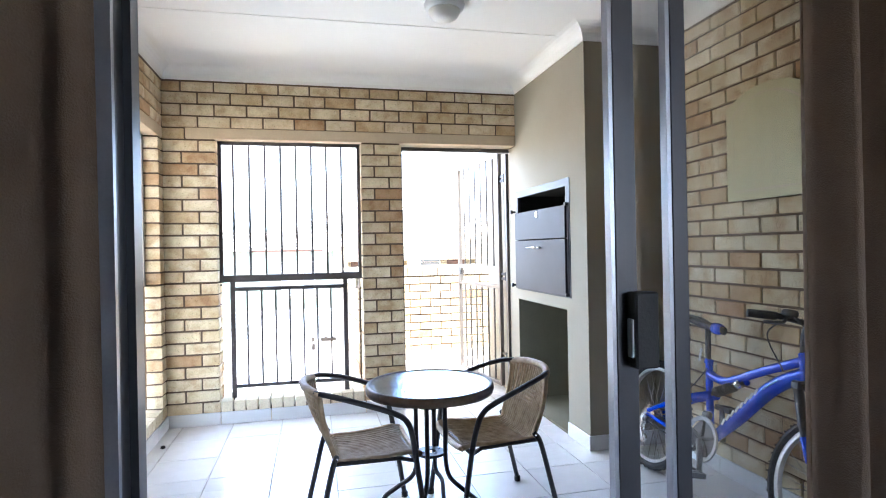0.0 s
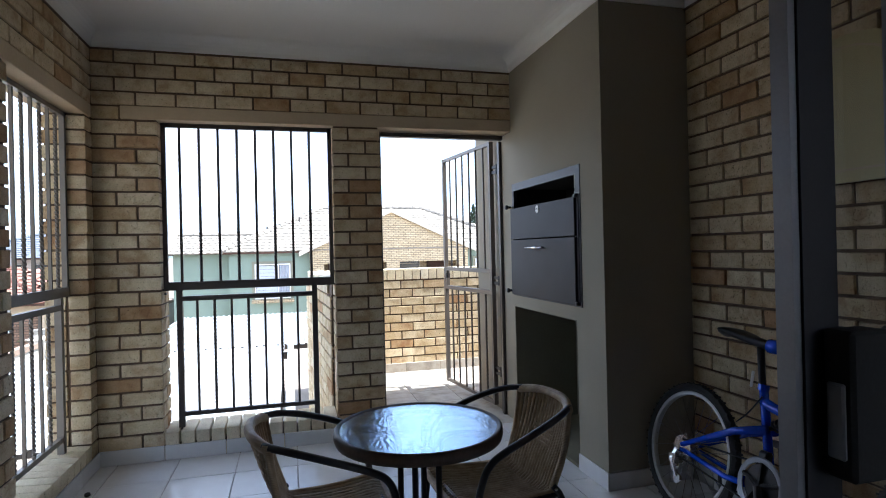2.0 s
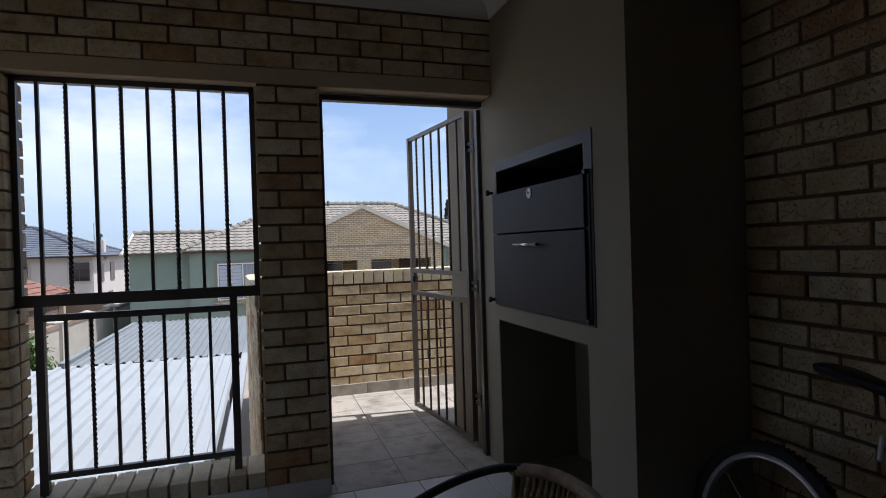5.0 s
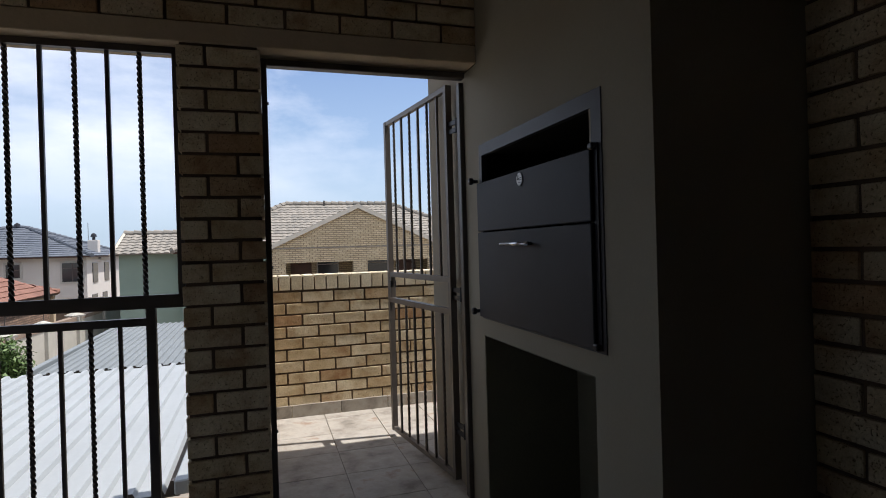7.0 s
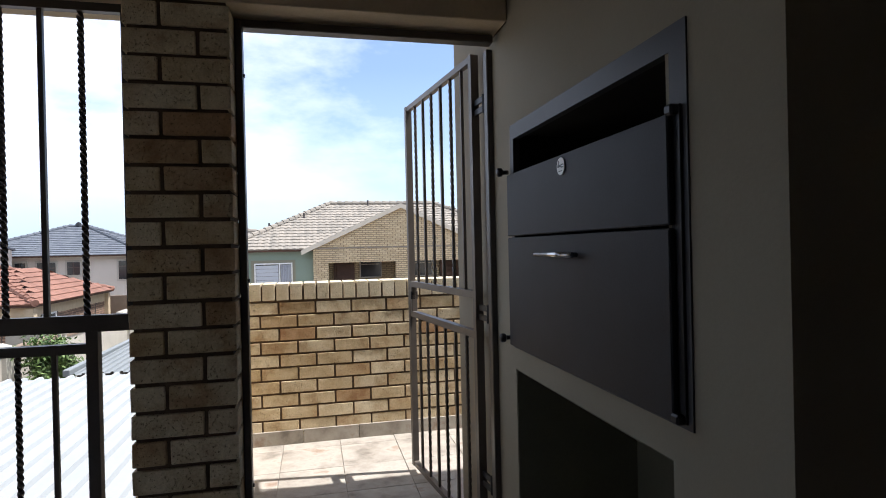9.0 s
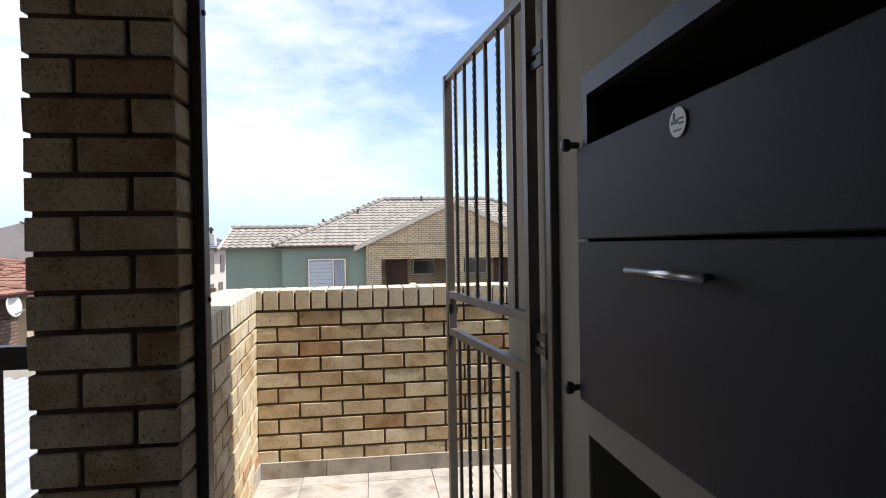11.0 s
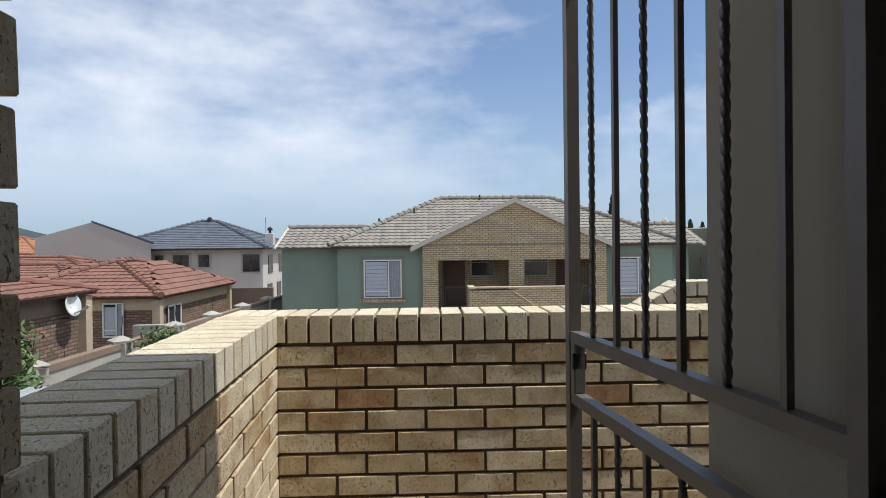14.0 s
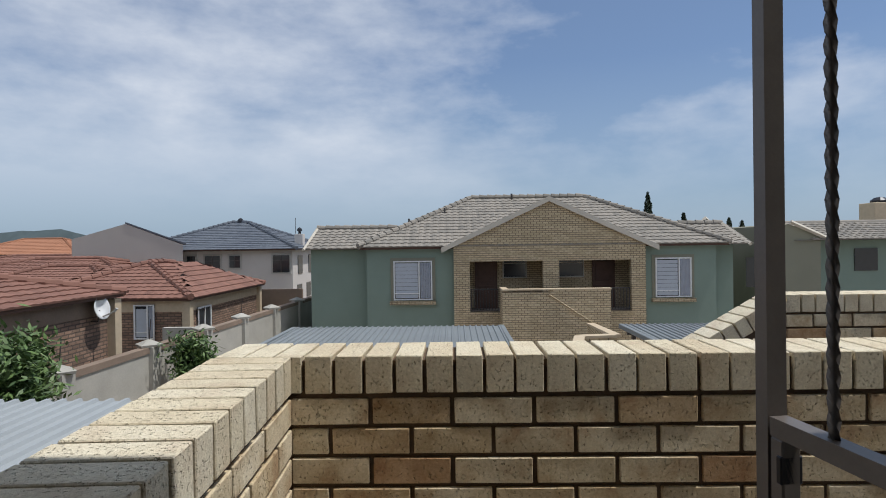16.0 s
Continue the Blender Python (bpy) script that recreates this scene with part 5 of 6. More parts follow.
# ---- steel gate and its frame ----
def gate():
    f = thing("gate_frame", (DOOR[0], 4.50, 0), "dark steel door frame in the brick opening", "door frame", kind="structure")
    for v in ((DOOR[0] + 0.001, DOOR[0] + 0.025, 4.470, 4.520, 0, 2.033), (DOOR[1] - 0.006, DOOR[1] + 0.026, 4.540, 4.584, 0, 2.005),
              (DOOR[0] + 0.025, DOOR[1], 4.470, 4.520, 2.005, 2.033)):
        part("frame_bar", box(*v, bevel=0.003), M_RAIL, f)
    for z in (0.45, 1.15, 1.85):
        part("fixing_bolt", tube([(DOOR[0] + 0.02, 4.50, z), (DOOR[0] + 0.030, 4.50, z)], 0.007, 8), M_BLACK, f)
    g = thing("security_gate", (0, 0, 0), "taupe steel security gate with twisted bars standing open outwards", "gate")
    L = 0.99
    z0, z1 = 0.035, 2.035
    for u in (0.078, L - 0.016):
        part("stile", bar((u, 0, z0), (u, 0, z1), 0.034, 0, 0.028), M_GATE, g)
    for z, w in ((z1 - 0.013, 0.026), (z0 + 0.013, 0.026), (1.050, 0.030), (0.885, 0.030)):
        part("rail", bar((0.094, 0, z), (L - 0.032, 0, z), w), M_GATE, g)
    part("lock_plate", box(L - 0.062, L - 0.033, -0.016, 0.016, 0.90, 1.035, bevel=0.003), M_GATE, g)
    # black block that paints the dark of the open latch hole
    part("latch_hole_block", box(L - 0.062, L - 0.050, -0.019, 0.019, 0.965, 1.01, bevel=0.002), M_BLACK, g)
    n = 6
    for i in range(n):
        u = L - 0.016 - (L - 0.094) * (i + 1) / (n + 1)
        part("twisted_bar" if i % 2 == 0 else "bar", bar((u, 0, 1.060), (u, 0, z1 - 0.02), 0.0128, 8.0 if i % 2 == 0 else 0), M_GATE, g, "", i % 2 == 0)
        part("bar" if i % 2 == 0 else "twisted_bar", bar((u, 0, z0 + 0.02), (u, 0, 0.875), 0.0128, 0 if i % 2 == 0 else 8.0), M_GATE, g, "", i % 2 == 1)
    for z in (0.30, 0.98, 1.815):
        hb = bmesh.new()
        add_box(hb, -0.078, -0.030, -0.006, 0.002, z - 0.034, z + 0.034)
        add_box(hb, -0.012, 0.066, -0.004, 0.004, z - 0.031, z - 0.008)
        add_box(hb, -0.012, 0.066, -0.004, 0.004, z + 0.008, z + 0.031)
        add_tube(hb, [(-0.021, -0.002, z - 0.036), (-0.021, -0.002, z + 0.036)], 0.011, 8)
        part("hinge", hb, M_BLACK, g)
    g.matrix_basis = pose(1.955, 4.630, 0, 0, 0, 98.0)
    return g


gate()


# ---- built-in braai ----
def braai():
    b = thing("built_in_braai", (XB, 3.88, 0.92), "black steel built-in braai with closed sliding doors in the chimney breast", "braai")
    y0, y1, z0, z1 = 3.388, 4.350, 0.893, 1.668
    rim = bmesh.new()
    for v in ((XB - 0.004, XB + 0.02, y0, y1, z1 - 0.05, z1), (XB - 0.004, XB + 0.02, y0, y1, z0, z0 + 0.03),
              (XB - 0.004, XB + 0.02, y0, y0 + 0.052, z0 + 0.03, z1 - 0.05), (XB - 0.004, XB + 0.02, y1 - 0.03, y1, z0 + 0.03, z1 - 0.05)):
        add_box(rim, *v)
    part("rim", rim, M_BRAAI_RIM, b, "grey steel rim")
    for v in ((2.38, 2.398, 3.457, 4.343, 0.91, 1.64), (XB + 0.02, 2.38, 3.457, 3.465, 0.91, 1.64), (XB + 0.02, 2.38, 4.335, 4.343, 0.91, 1.64),
              (XB + 0.02, 2.38, 3.465, 4.335, 1.632, 1.64), (XB + 0.02, 2.38, 3.465, 4.335, 0.91, 0.918)):
        part("firebox_plate", box(*v), M_SOOT, b, "soot-black inside")
    up = part("upper_door", box(XB - 0.022, XB - 0.007, 3.424, 4.342, 1.282, 1.495, bevel=0.003), M_BRAAI, b)
    part("badge", lathe([(0.024, -0.0015), (0.024, 0.0), (0.023, 0.002)], (XB - 0.024, 3.893, 1.462), "x", 24), M_WHITE, up, "round white maker's badge")
    for y_, dz, w, h_ in ((3.901, 0.001, 0.020, 0.006), (3.903, 0.010, 0.004, 0.012), (3.882, 0.004, 0.014, 0.0025), (3.882, -0.003, 0.015, 0.0025), (3.893, -0.013, 0.022, 0.002)):
        part("badge_mark", box(XB - 0.0264, XB - 0.0252, y_ - w / 2, y_ + w / 2, 1.462 + dz - h_ / 2, 1.462 + dz + h_ / 2), M_BLACK, up)
    low = part("lower_door", box(XB - 0.022, XB - 0.007, 3.424, 4.342, 0.903, 1.276, bevel=0.003), M_BRAAI, b)
    hd = bmesh.new()
    add_tube(hd, [(XB - 0.048, 3.790, 1.222), (XB - 0.048, 4.030, 1.222)], 0.0075, 10)
    for y in (3.815, 4.005):
        add_tube(hd, [(XB - 0.048, y, 1.222), (XB - 0.021, y, 1.222)], 0.006, 8)
    part("handle", hd, M_CHROME, low, "chrome bar handle", True)
    # black strip standing in for the shaded gap at the doors' side
    part("side_shade_strip", box(XB - 0.010, XB - 0.0045, 3.402, 3.420, 0.903, 1.51, bevel=0.001), M_BLACK, b)
    for y, z in ((4.365, 1.508), (4.365, 0.925)):
        kb = bmesh.new()
        add_tube(kb, [(XB - 0.040, y, z), (XB - 0.008, y, z)], 0.008, 8)
        add_lathe(kb, [(0.012, -0.050), (0.016, -0.045), (0.016, -0.034), (0.011, -0.029)], (XB, y, z), "x", 12)
        part("knob", kb, M_BLACK, b, "", True)
    for z in (1.500, 0.912):
        part("door_clip", box(XB - 0.027, XB - 0.005, 3.404, 3.428, z - 0.010, z + 0.010, bevel=0.004), M_BLACK, b)
    return b


braai()


# ---- ceiling lamp ----
def ceiling_lamp():
    c = (1.08, 3.00, CEIL)
    l_ = thing("ceiling_lamp", c, "round white bulkhead lamp on the ceiling, unlit", "ceiling lamp")
    part("base", lathe([(0.105, 0.0), (0.110, -0.010), (0.105, -0.030), (0.088, -0.040)], c, n=32), M_WHITE, l_, "", True)
    part("diffuser", lathe([(0.086, -0.036), (0.084, -0.052), (0.070, -0.078), (0.045, -0.094), (0.004, -0.100)], c, n=32), M_DIFFUSER, l_, "frosted glass bowl", True)
    return l_


ceiling_lamp()


# ---- meter cabinet ----
def wall_cabinet():
    y0, y1, z0, z1 = 2.00, 2.49, 1.432, 1.885
    xf = XR - 0.085
    c = thing("wall_cabinet", (XR, 2.245, z0), "cream arched-door cabinet on the brick wall", "cabinet")
    part("body", box(xf + 0.024, XR, y0 + 0.012, y1 - 0.012, z0 + 0.01, z1 - 0.02, bevel=0.004), M_CABINET, c)

    def arch(inset, x, thick):
        bm = bmesh.new()
        ys, out = 16, []
        a, b = y0 + inset, y1 - inset
        for i in range(ys + 1):
            u = i / ys
            rise = 0.075 * (1 - abs(2 * u - 1) ** 2.2)
            out.append((a + (b - a) * u, z1 - inset + rise))
        pts = [(a, z0 + inset)] + out + [(b, z0 + inset)]
        f = [bm.verts.new((x, p, q)) for p, q in pts]
        g = [bm.verts.new((x + thick, p, q)) for p, q in pts]
        bm.faces.new(f)
        bm.faces.new(list(reversed(g)))
        for i in range(len(pts)):
            j = (i + 1) % len(pts)
            bm.faces.new((f[j], f[i], g[i], g[j]))
        bmesh.ops.recalc_face_normals(bm, faces=bm.faces)
        return bm

    door = part("door", arch(0.0, xf, 0.022), M_CABINET, c)
    part("bevel_groove", arch(0.040, xf - 0.0015, 0.003), M_LINTEL, door)
    part("panel", arch(0.047, xf - 0.004, 0.006), M_CABINET, door)
    for z in (z0 + 0.06, z1 - 0.05):
        part("hinge", box(xf + 0.004, xf + 0.03, y0 - 0.006, y0 + 0.004, z - 0.025, z + 0.025), M_CHROME, c)


wall_cabinet()


# ---- bistro table ----
def bistro_table(x, y):
    zt = 0.638
    t = thing("bistro_table", (x, y, 0), "round bistro table with rippled glass top and dark steel legs", "table")
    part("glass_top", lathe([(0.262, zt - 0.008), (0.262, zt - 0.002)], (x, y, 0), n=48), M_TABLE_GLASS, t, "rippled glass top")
    part("rim", lathe([(0.263, zt - 0.036), (0.277, zt - 0.037), (0.282, zt - 0.020), (0.280, zt - 0.002), (0.274, zt + 0.003), (0.263, zt - 0.002), (0.263, zt - 0.036)], (x, y, 0), n=56), M_RATTAN_DARK, t, "dark woven rim", True)
    part("under_ring", tube([(x + 0.24 * math.cos(a), y + 0.24 * math.sin(a), zt - 0.022) for a in [2 * math.pi * i / 32 for i in range(32)]], 0.009, 6, True), M_TUBE, t)
    for k in range(4):
        a = math.pi / 4 + k * math.pi / 2 + 0.35
        c, s = math.cos(a), math.sin(a)
        line = smooth_line([(x + c * r, y + s * r, z) for r, z in ((0.24, zt - 0.022), (0.11, zt - 0.026), (0.070, zt - 0.07), (0.066, 0.40), (0.066, 0.30), (0.085, 0.225), (0.16, 0.165), (0.215, 0.12), (0.235, 0.06), (0.245, 0.012))], 5)
        part("leg", tube(line, 0.0105, 8), M_TUBE, t, "", True)
        part("foot_cap", lathe([(0.014, 0.0), (0.014, 0.02), (0.011, 0.024)], (x + c * 0.245, y + s * 0.245, 0), n=10), M_RUBBER, t)
    for z in (0.335, 0.545):
        pl = part("plate", lathe([(0.022, z - 0.003), (0.056, z - 0.003), (0.060, z - 0.010), (0.063, z - 0.010), (0.063, z + 0.002), (0.022, z + 0.002), (0.022, z - 0.003)], (x, y, 0), n=28), M_TUBE, t, "pressed steel ring plate")
        for q in range(4):
            a = q * math.pi / 2 + 0.35
            part("bolt", lathe([(0.007, z + 0.002), (0.007, z + 0.006), (0.003, z + 0.008)], (x + 0.040 * math.cos(a), y + 0.040 * math.sin(a), 0), n=8), M_CHROME, pl)
    return t


bistro_table(0.862, 2.50)


# ---- wicker chairs ----
def wicker_chair():
    """Faces +x, base at the middle of its feet."""
    c = thing("bistro_chair", (0, 0, 0), "stacking bistro chair with brown woven seat and dark tubular arms", "chair", "chairs round the table")
    sz, top = 0.372, 0.655

    def shell(v, f):
        """f from 0 (seat's front) to 1 (back's top), v from -1 to 1 across."""
        if f < 0.5:
            g = f / 0.5
            x, w = 0.208 - 0.345 * g, 0.188 - 0.018 * g
            z = sz + 0.006 - 0.022 * math.sin(g * 2.4) - 0.020 * (1 - v * v)
            if g < 0.15:
                z -= 0.02 * (1 - g / 0.15) ** 2
        else:
            g = (f - 0.5) / 0.5
            x, w = -0.137 - 0.123 * g - 0.014 * math.sin(g * 3.1), 0.170 + 0.016 * math.sin(g * 2.2)
            z = sz - 0.010 + (top - sz + 0.010) * g - 0.016 * abs(v) ** 3 * g - 0.020 * (1 - v * v) * max(0.0, 1 - g * 4)
        wrap = 0.055 * abs(v) ** 2.2 * max(0.0, (f - 0.5) / 0.5)
        return Vector((x + wrap, v * w, z))

    def edge(f, n=10):
        return [shell(q / n, f) for q in range(-n, n + 1)]

    weave = bmesh.new()
    for i in range(1, 9):
        add_tube(weave, [p - Vector((0, 0, 0.005)) for p in edge(0.5 * i / 9, 8)], 0.0035, 4)
    seat = part("seat", weave, M_WICKER, c, "brown woven seat", True)
    weave = bmesh.new()
    for i in range(1, 9):
        add_tube(weave, [p - Vector((0.005, 0, 0)) for p in edge(0.53 + 0.45 * i / 9, 8)], 0.0035, 4)
    back = part("backrest", weave, M_WICKER, c, "brown woven back", True)
    for k in range(-9, 10):
        v = k / 9.8
        part("cord", tube([shell(v, 0.5 * i / 9) for i in range(10)], 0.0072, 5), M_WICKER, seat, "", True)
        part("cord", tube([shell(v, 0.47 + 0.53 * i / 10) for i in range(11)], 0.0072, 5), M_WICKER, back, "", True)
    band = bmesh.new()
    for q in range(-3, 4):
        for f in (0.70, 0.73, 0.76, 0.79):
            p = shell(q / 9.8, f)
            add_box(band, p.x + 0.004, p.x + 0.010, p.y - 0.008, p.y + 0.008, p.z - 0.004, p.z + 0.004)
    part("weave_band", band, M_WICKER, back, "small woven square in the back")
    part("seat_edge", tube(edge(0.0), 0.013, 8), M_WICKER, c, "wrapped front edge", True)
    part("top_edge", tube(edge(1.0), 0.017, 8), M_WICKER, c, "wrapped top edge", True)
    for s in (-1, 1):
        part("side_edge", tube(smooth_line([shell(s, i / 14) for i in range(15)], 2), 0.012, 8), M_WICKER, c, "", True)
        arm = smooth_line([(-0.222, s * 0.165, 0.648), (-0.150, s * 0.218, 0.638), (-0.04, s * 0.252, 0.607), (0.085, s * 0.262, 0.560), (0.135, s * 0.258, 0.525), (0.160, s * 0.250, 0.470), (0.180, s * 0.235, 0.36), (0.205, s * 0.230, 0.19), (0.232, s * 0.230, 0.012)], 5)
        part("arm", tube(arm, 0.0122, 8), M_TUBE, c, "dark tubular arm and front leg", True)
        leg = smooth_line([(-0.140, s * 0.180, 0.385), (-0.160, s * 0.205, 0.345), (-0.200, s * 0.215, 0.18), (-0.240, s * 0.220, 0.012)], 5)
        part("leg", tube(leg, 0.0118, 8), M_TUBE, c, "", True)
        part("side_rail", tube([(0.182, s * 0.232, 0.345), (0.12, s * 0.190, 0.350), (-0.155, s * 0.180, 0.352)], 0.0095, 8), M_TUBE, c, "", True)
        for x, y in ((0.232, 0.230), (-0.240, 0.220)):
            part("foot_cap", lathe([(0.016, 0.0), (0.016, 0.022), (0.012, 0.026)], (x, s * y, 0), n=10), M_RUBBER, c)
        part("rivet", lathe([(0.006, -0.008), (0.006, 0.008), (0.003, 0.010)], (-0.142, s * 0.192, 0.378), "y", 8), M_CHROME, c)
    part("cross_rail", tube([(0.180, -0.232, 0.345), (0.180, 0.232, 0.345)], 0.0095, 8), M_TUBE, c)
    return c


chair = wicker_chair()
chair.matrix_basis = pose(0.578, 2.60, 0, 0, 0, 4)
copy_thing(chair, pose(1.178, 2.635, 0, 0, 0, 185))


# ---- bicycle ----
def bicycle():
    """Stands along y by the east wall, its front wheel towards the door."""
    x, yr, yf, r = 2.145, 2.858, 1.752, 0.293
    b = thing("bicycle", (x, (yr + yf) / 2, 0), "blue full-suspension mountain bicycle leaning by the brick wall", "bicycle")

    def wheel(y, name):
        w = part(name, lathe([(r - 0.052, -0.012), (r - 0.036, -0.013), (r - 0.036, 0.013), (r - 0.052, 0.012), (r - 0.052, -0.012)], (x, y, r), "x", 40), M_RIM, b, "silver rim with spokes", True)
        ty = bmesh.new()
        n = 48
        add_tube(ty, [(x, y + (r - 0.020) * math.cos(2 * math.pi * i / n), r + (r - 0.020) * math.sin(2 * math.pi * i / n)) for i in range(n)], 0.021, 8, True)
        for i in range(n):
            a = 2 * math.pi * i / n
            for s in (-0.012, 0.0, 0.012):
                rr = r + 0.001 - abs(s) * 0.25
                cy, cz = y + rr * math.cos(a + s * 2), r + rr * math.sin(a + s * 2)
                add_box(ty, x + s - 0.004, x + s + 0.004, cy - 0.004, cy + 0.004, cz - 0.0035, cz + 0.0035)
        part("tyre", ty, M_RUBBER, w, "black knobbly tyre")
        sp = bmesh.new()
        for i in range(28):
            a = 2 * math.pi * i / 28
            off = 0.35 if i % 2 else -0.35
            s = 0.024 if i % 4 < 2 else -0.024
            add_tube(sp, [(x + s, y + 0.02 * math.cos(a + off * 3), r + 0.02 * math.sin(a + off * 3)), (x, y + (r - 0.05) * math.cos(a), r + (r - 0.05) * math.sin(a))], 0.0015, 4)
        part("spokes", sp, M_CHROME, w)
        part("hub", lathe([(0.012, -0.05), (0.024, -0.03), (0.014, -0.02), (0.014, 0.02), (0.024, 0.03), (0.012, 0.05)], (x, y, r), "x", 14), M_CHROME, w, "", True)
        return w

    wheel(yr, "rear_wheel")
    wheel(yf, "front_wheel")
    bb = Vector((x, 2.405, 0.295))
    seat_low, seat_top = Vector((x, 2.490, 0.600)), Vector((x, 2.505, 0.655))
    head_t, head_b = Vector((x, 1.965, 0.790)), Vector((x, 1.930, 0.685))
    part("seat_tube", tube([bb, seat_low, seat_top], 0.0175, 10), M_BLUE, b, "", True)
    part("top_tube", tube(smooth_line([seat_low, (x, 2.425, 0.585), (x, 2.345, 0.592), (x, 2.155, 0.680), head_t - Vector((0, 0, 0.03))], 6), 0.020, 10), M_BLUE, b, "", True)
    dt = part("down_tube", tube(smooth_line([bb + Vector((0, -0.01, 0.01)), (x, 2.265, 0.435), (x, 2.115, 0.602), (x, 2.025, 0.668), head_b + Vector((0, 0.005, 0.035))], 5), [0.024 + 0.009 * math.sin(i / 20 * 3.1) for i in range(21)], 10), M_BLUE, b, "thick blue down tube", True)
    for i in range(8):
        f = i / 7
        y, z = 2.310 - 0.16 * f, 0.398 + 0.178 * f
        part("decal_bar", bar((x - 0.0315, y + 0.006, z - 0.006), (x - 0.0315, y - 0.006, z + 0.024), 0.009, 0, 0.004), M_WHITE, dt)
    part("decal_bar", bar((x - 0.0335, 2.120, 0.600), (x - 0.0315, 2.045, 0.658), 0.014, 0, 0.004), M_BLUE_LIGHT, dt)
    part("head_tube", tube([head_b, head_t], 0.025, 12), M_BLUE, b, "", True)
    for s in (-0.045, 0.045):
        part("seat_stay", tube([(x + s * 0.5, 2.440, 0.500), (x + s * 0.9, 2.585, 0.452), (x + s, yr, r + 0.015)], [0.019, 0.016, 0.011], 8), M_BLUE, b, "", True)
        part("chain_stay", tube([(x + s * 0.5, 2.435, 0.275), (x + s, 2.585, 0.265), (x + s, yr, r - 0.005)], [0.013, 0.012, 0.010], 8), M_BLUE, b, "", True)
        part("fork_leg", tube([(x + s * 1.2, 1.923, 0.66), (x + s * 1.2, 1.870, 0.52), (x + s * 1.1, yf, r)], [0.018, 0.021, 0.014], 8), M_BLACK, b, "", True)
        part("fork_decal", tube([(x + s * 1.2, 1.850, 0.480), (x + s * 1.15, 1.810, 0.395)], 0.0225, 8), M_BLUE, b)
        part("brake_arm", tube([(x + s * 0.9, 1.875, 0.56), (x + s * 0.8, 1.855, 0.66)], 0.008, 6), M_BLACK, b)
    part("fork_crown", box(x - 0.072, x + 0.072, 1.901, 1.947, 0.645, 0.680, bevel=0.008), M_BLACK, b)
    part("shock_mount", tube([(x, 2.270, 0.625), (x, 2.235, 0.605)], 0.012, 8), M_BLUE, b, "", True)
    shock = bmesh.new()
    pa, pb = Vector((x, 2.450, 0.505)), Vector((x, 2.250, 0.610))
    coil = []
    ax = (pb - pa).normalized()
    sd = Vector((1, 0, 0))
    up = ax.cross(sd)
    for i in range(73):
        a = i / 72 * 2 * math.pi * 7
        coil.append(pa.lerp(pb, 0.12 + 0.56 * i / 72) + (sd * math.cos(a) + up * math.sin(a)) * 0.021)
    add_tube(shock, coil, 0.0055, 5)
    add_tube(shock, [pa, pb], 0.010, 8)
    part("shock_spring", shock, M_BLACK, b, "black coil spring", True)
    part("shock_collar", tube([pa.lerp(pb, 0.70), pa.lerp(pb, 0.88)], 0.021, 12), M_CHROME, b, "chrome shock collar", True)
    part("seat_post", tube([seat_top - Vector((0, 0, 0.02)), (x, 2.550, 0.815)], 0.0140, 10), M_BLACK, b, "", True)
    part("seat_clamp", tube([seat_top - Vector((0, 0, 0.012)), seat_top + Vector((0, 0, 0.012))], 0.0215, 10), M_BLUE, b)
    part("clamp_lever", box(x - 0.030, x - 0.020, 2.535, 2.549, 0.645, 0.712, bevel=0.004), M_WHITE, b, "pale quick-release lever")
    part("saddle_rail", tube([(x, 2.635, 0.828), (x, 2.550, 0.812), (x, 2.475, 0.824)], 0.006, 6), M_CHROME, b)
    sad = bmesh.new()
    prof = [(2.430, 0.012, 0.822), (2.465, 0.022, 0.828), (2.515, 0.031, 0.830), (2.575, 0.044, 0.836), (2.635, 0.068, 0.848), (2.685, 0.084, 0.856), (2.720, 0.074, 0.856), (2.735, 0.044, 0.852)]
    rings = []
    for y, w, z in prof:
        rings.append([sad.verts.new((x + w * math.cos(a), y, z + (0.014 if math.sin(a) > 0 else 0.026) * math.sin(a))) for a in [2 * math.pi * j / 12 for j in range(12)]])
    for p, q in zip(rings, rings[1:]):
        for j in range(12):
            sad.faces.new((p[j], p[(j + 1) % 12], q[(j + 1) % 12], q[j]))
    sad.faces.new(rings[0])
    sad.faces.new(list(reversed(rings[-1])))
    bmesh.ops.recalc_face_normals(sad, faces=sad.faces)
    sd_ = part("saddle", sad, M_BLACK, b, "black saddle with blue nose", True)
    part("saddle_nose", lathe([(0.020, -0.022), (0.028, 0.0), (0.0295, 0.030), (0.020, 0.034)], (x, 2.470, 0.822), "y", 12), M_BLUE, sd_, "blue nose band", True)
    part("stem", tube([head_t, (x, 1.975, 0.855), (x, 1.973, 0.885), (x, 1.930, 0.907)], [0.019, 0.019, 0.018, 0.017], 10), M_BLACK, b, "", True)
    hb = smooth_line([(x - 0.235, 2.030, 0.912), (x - 0.14, 1.985, 0.920), (x - 0.05, 1.930, 0.910), (x + 0.04, 1.915, 0.907), (x + 0.12, 1.900, 0.914), (x + 0.185, 1.895, 0.914)], 5)
    part("handlebar", tube(hb, 0.0120, 8), M_BLACK, b, "", True)
    for p, q in (((x - 0.240, 2.033, 0.911), (x - 0.145, 1.988, 0.919)), ((x + 0.115, 1.901, 0.914), (x + 0.19, 1.895, 0.914))):
        part("grip", tube([p, q], 0.0175, 10), M_RUBBER, b, "", True)
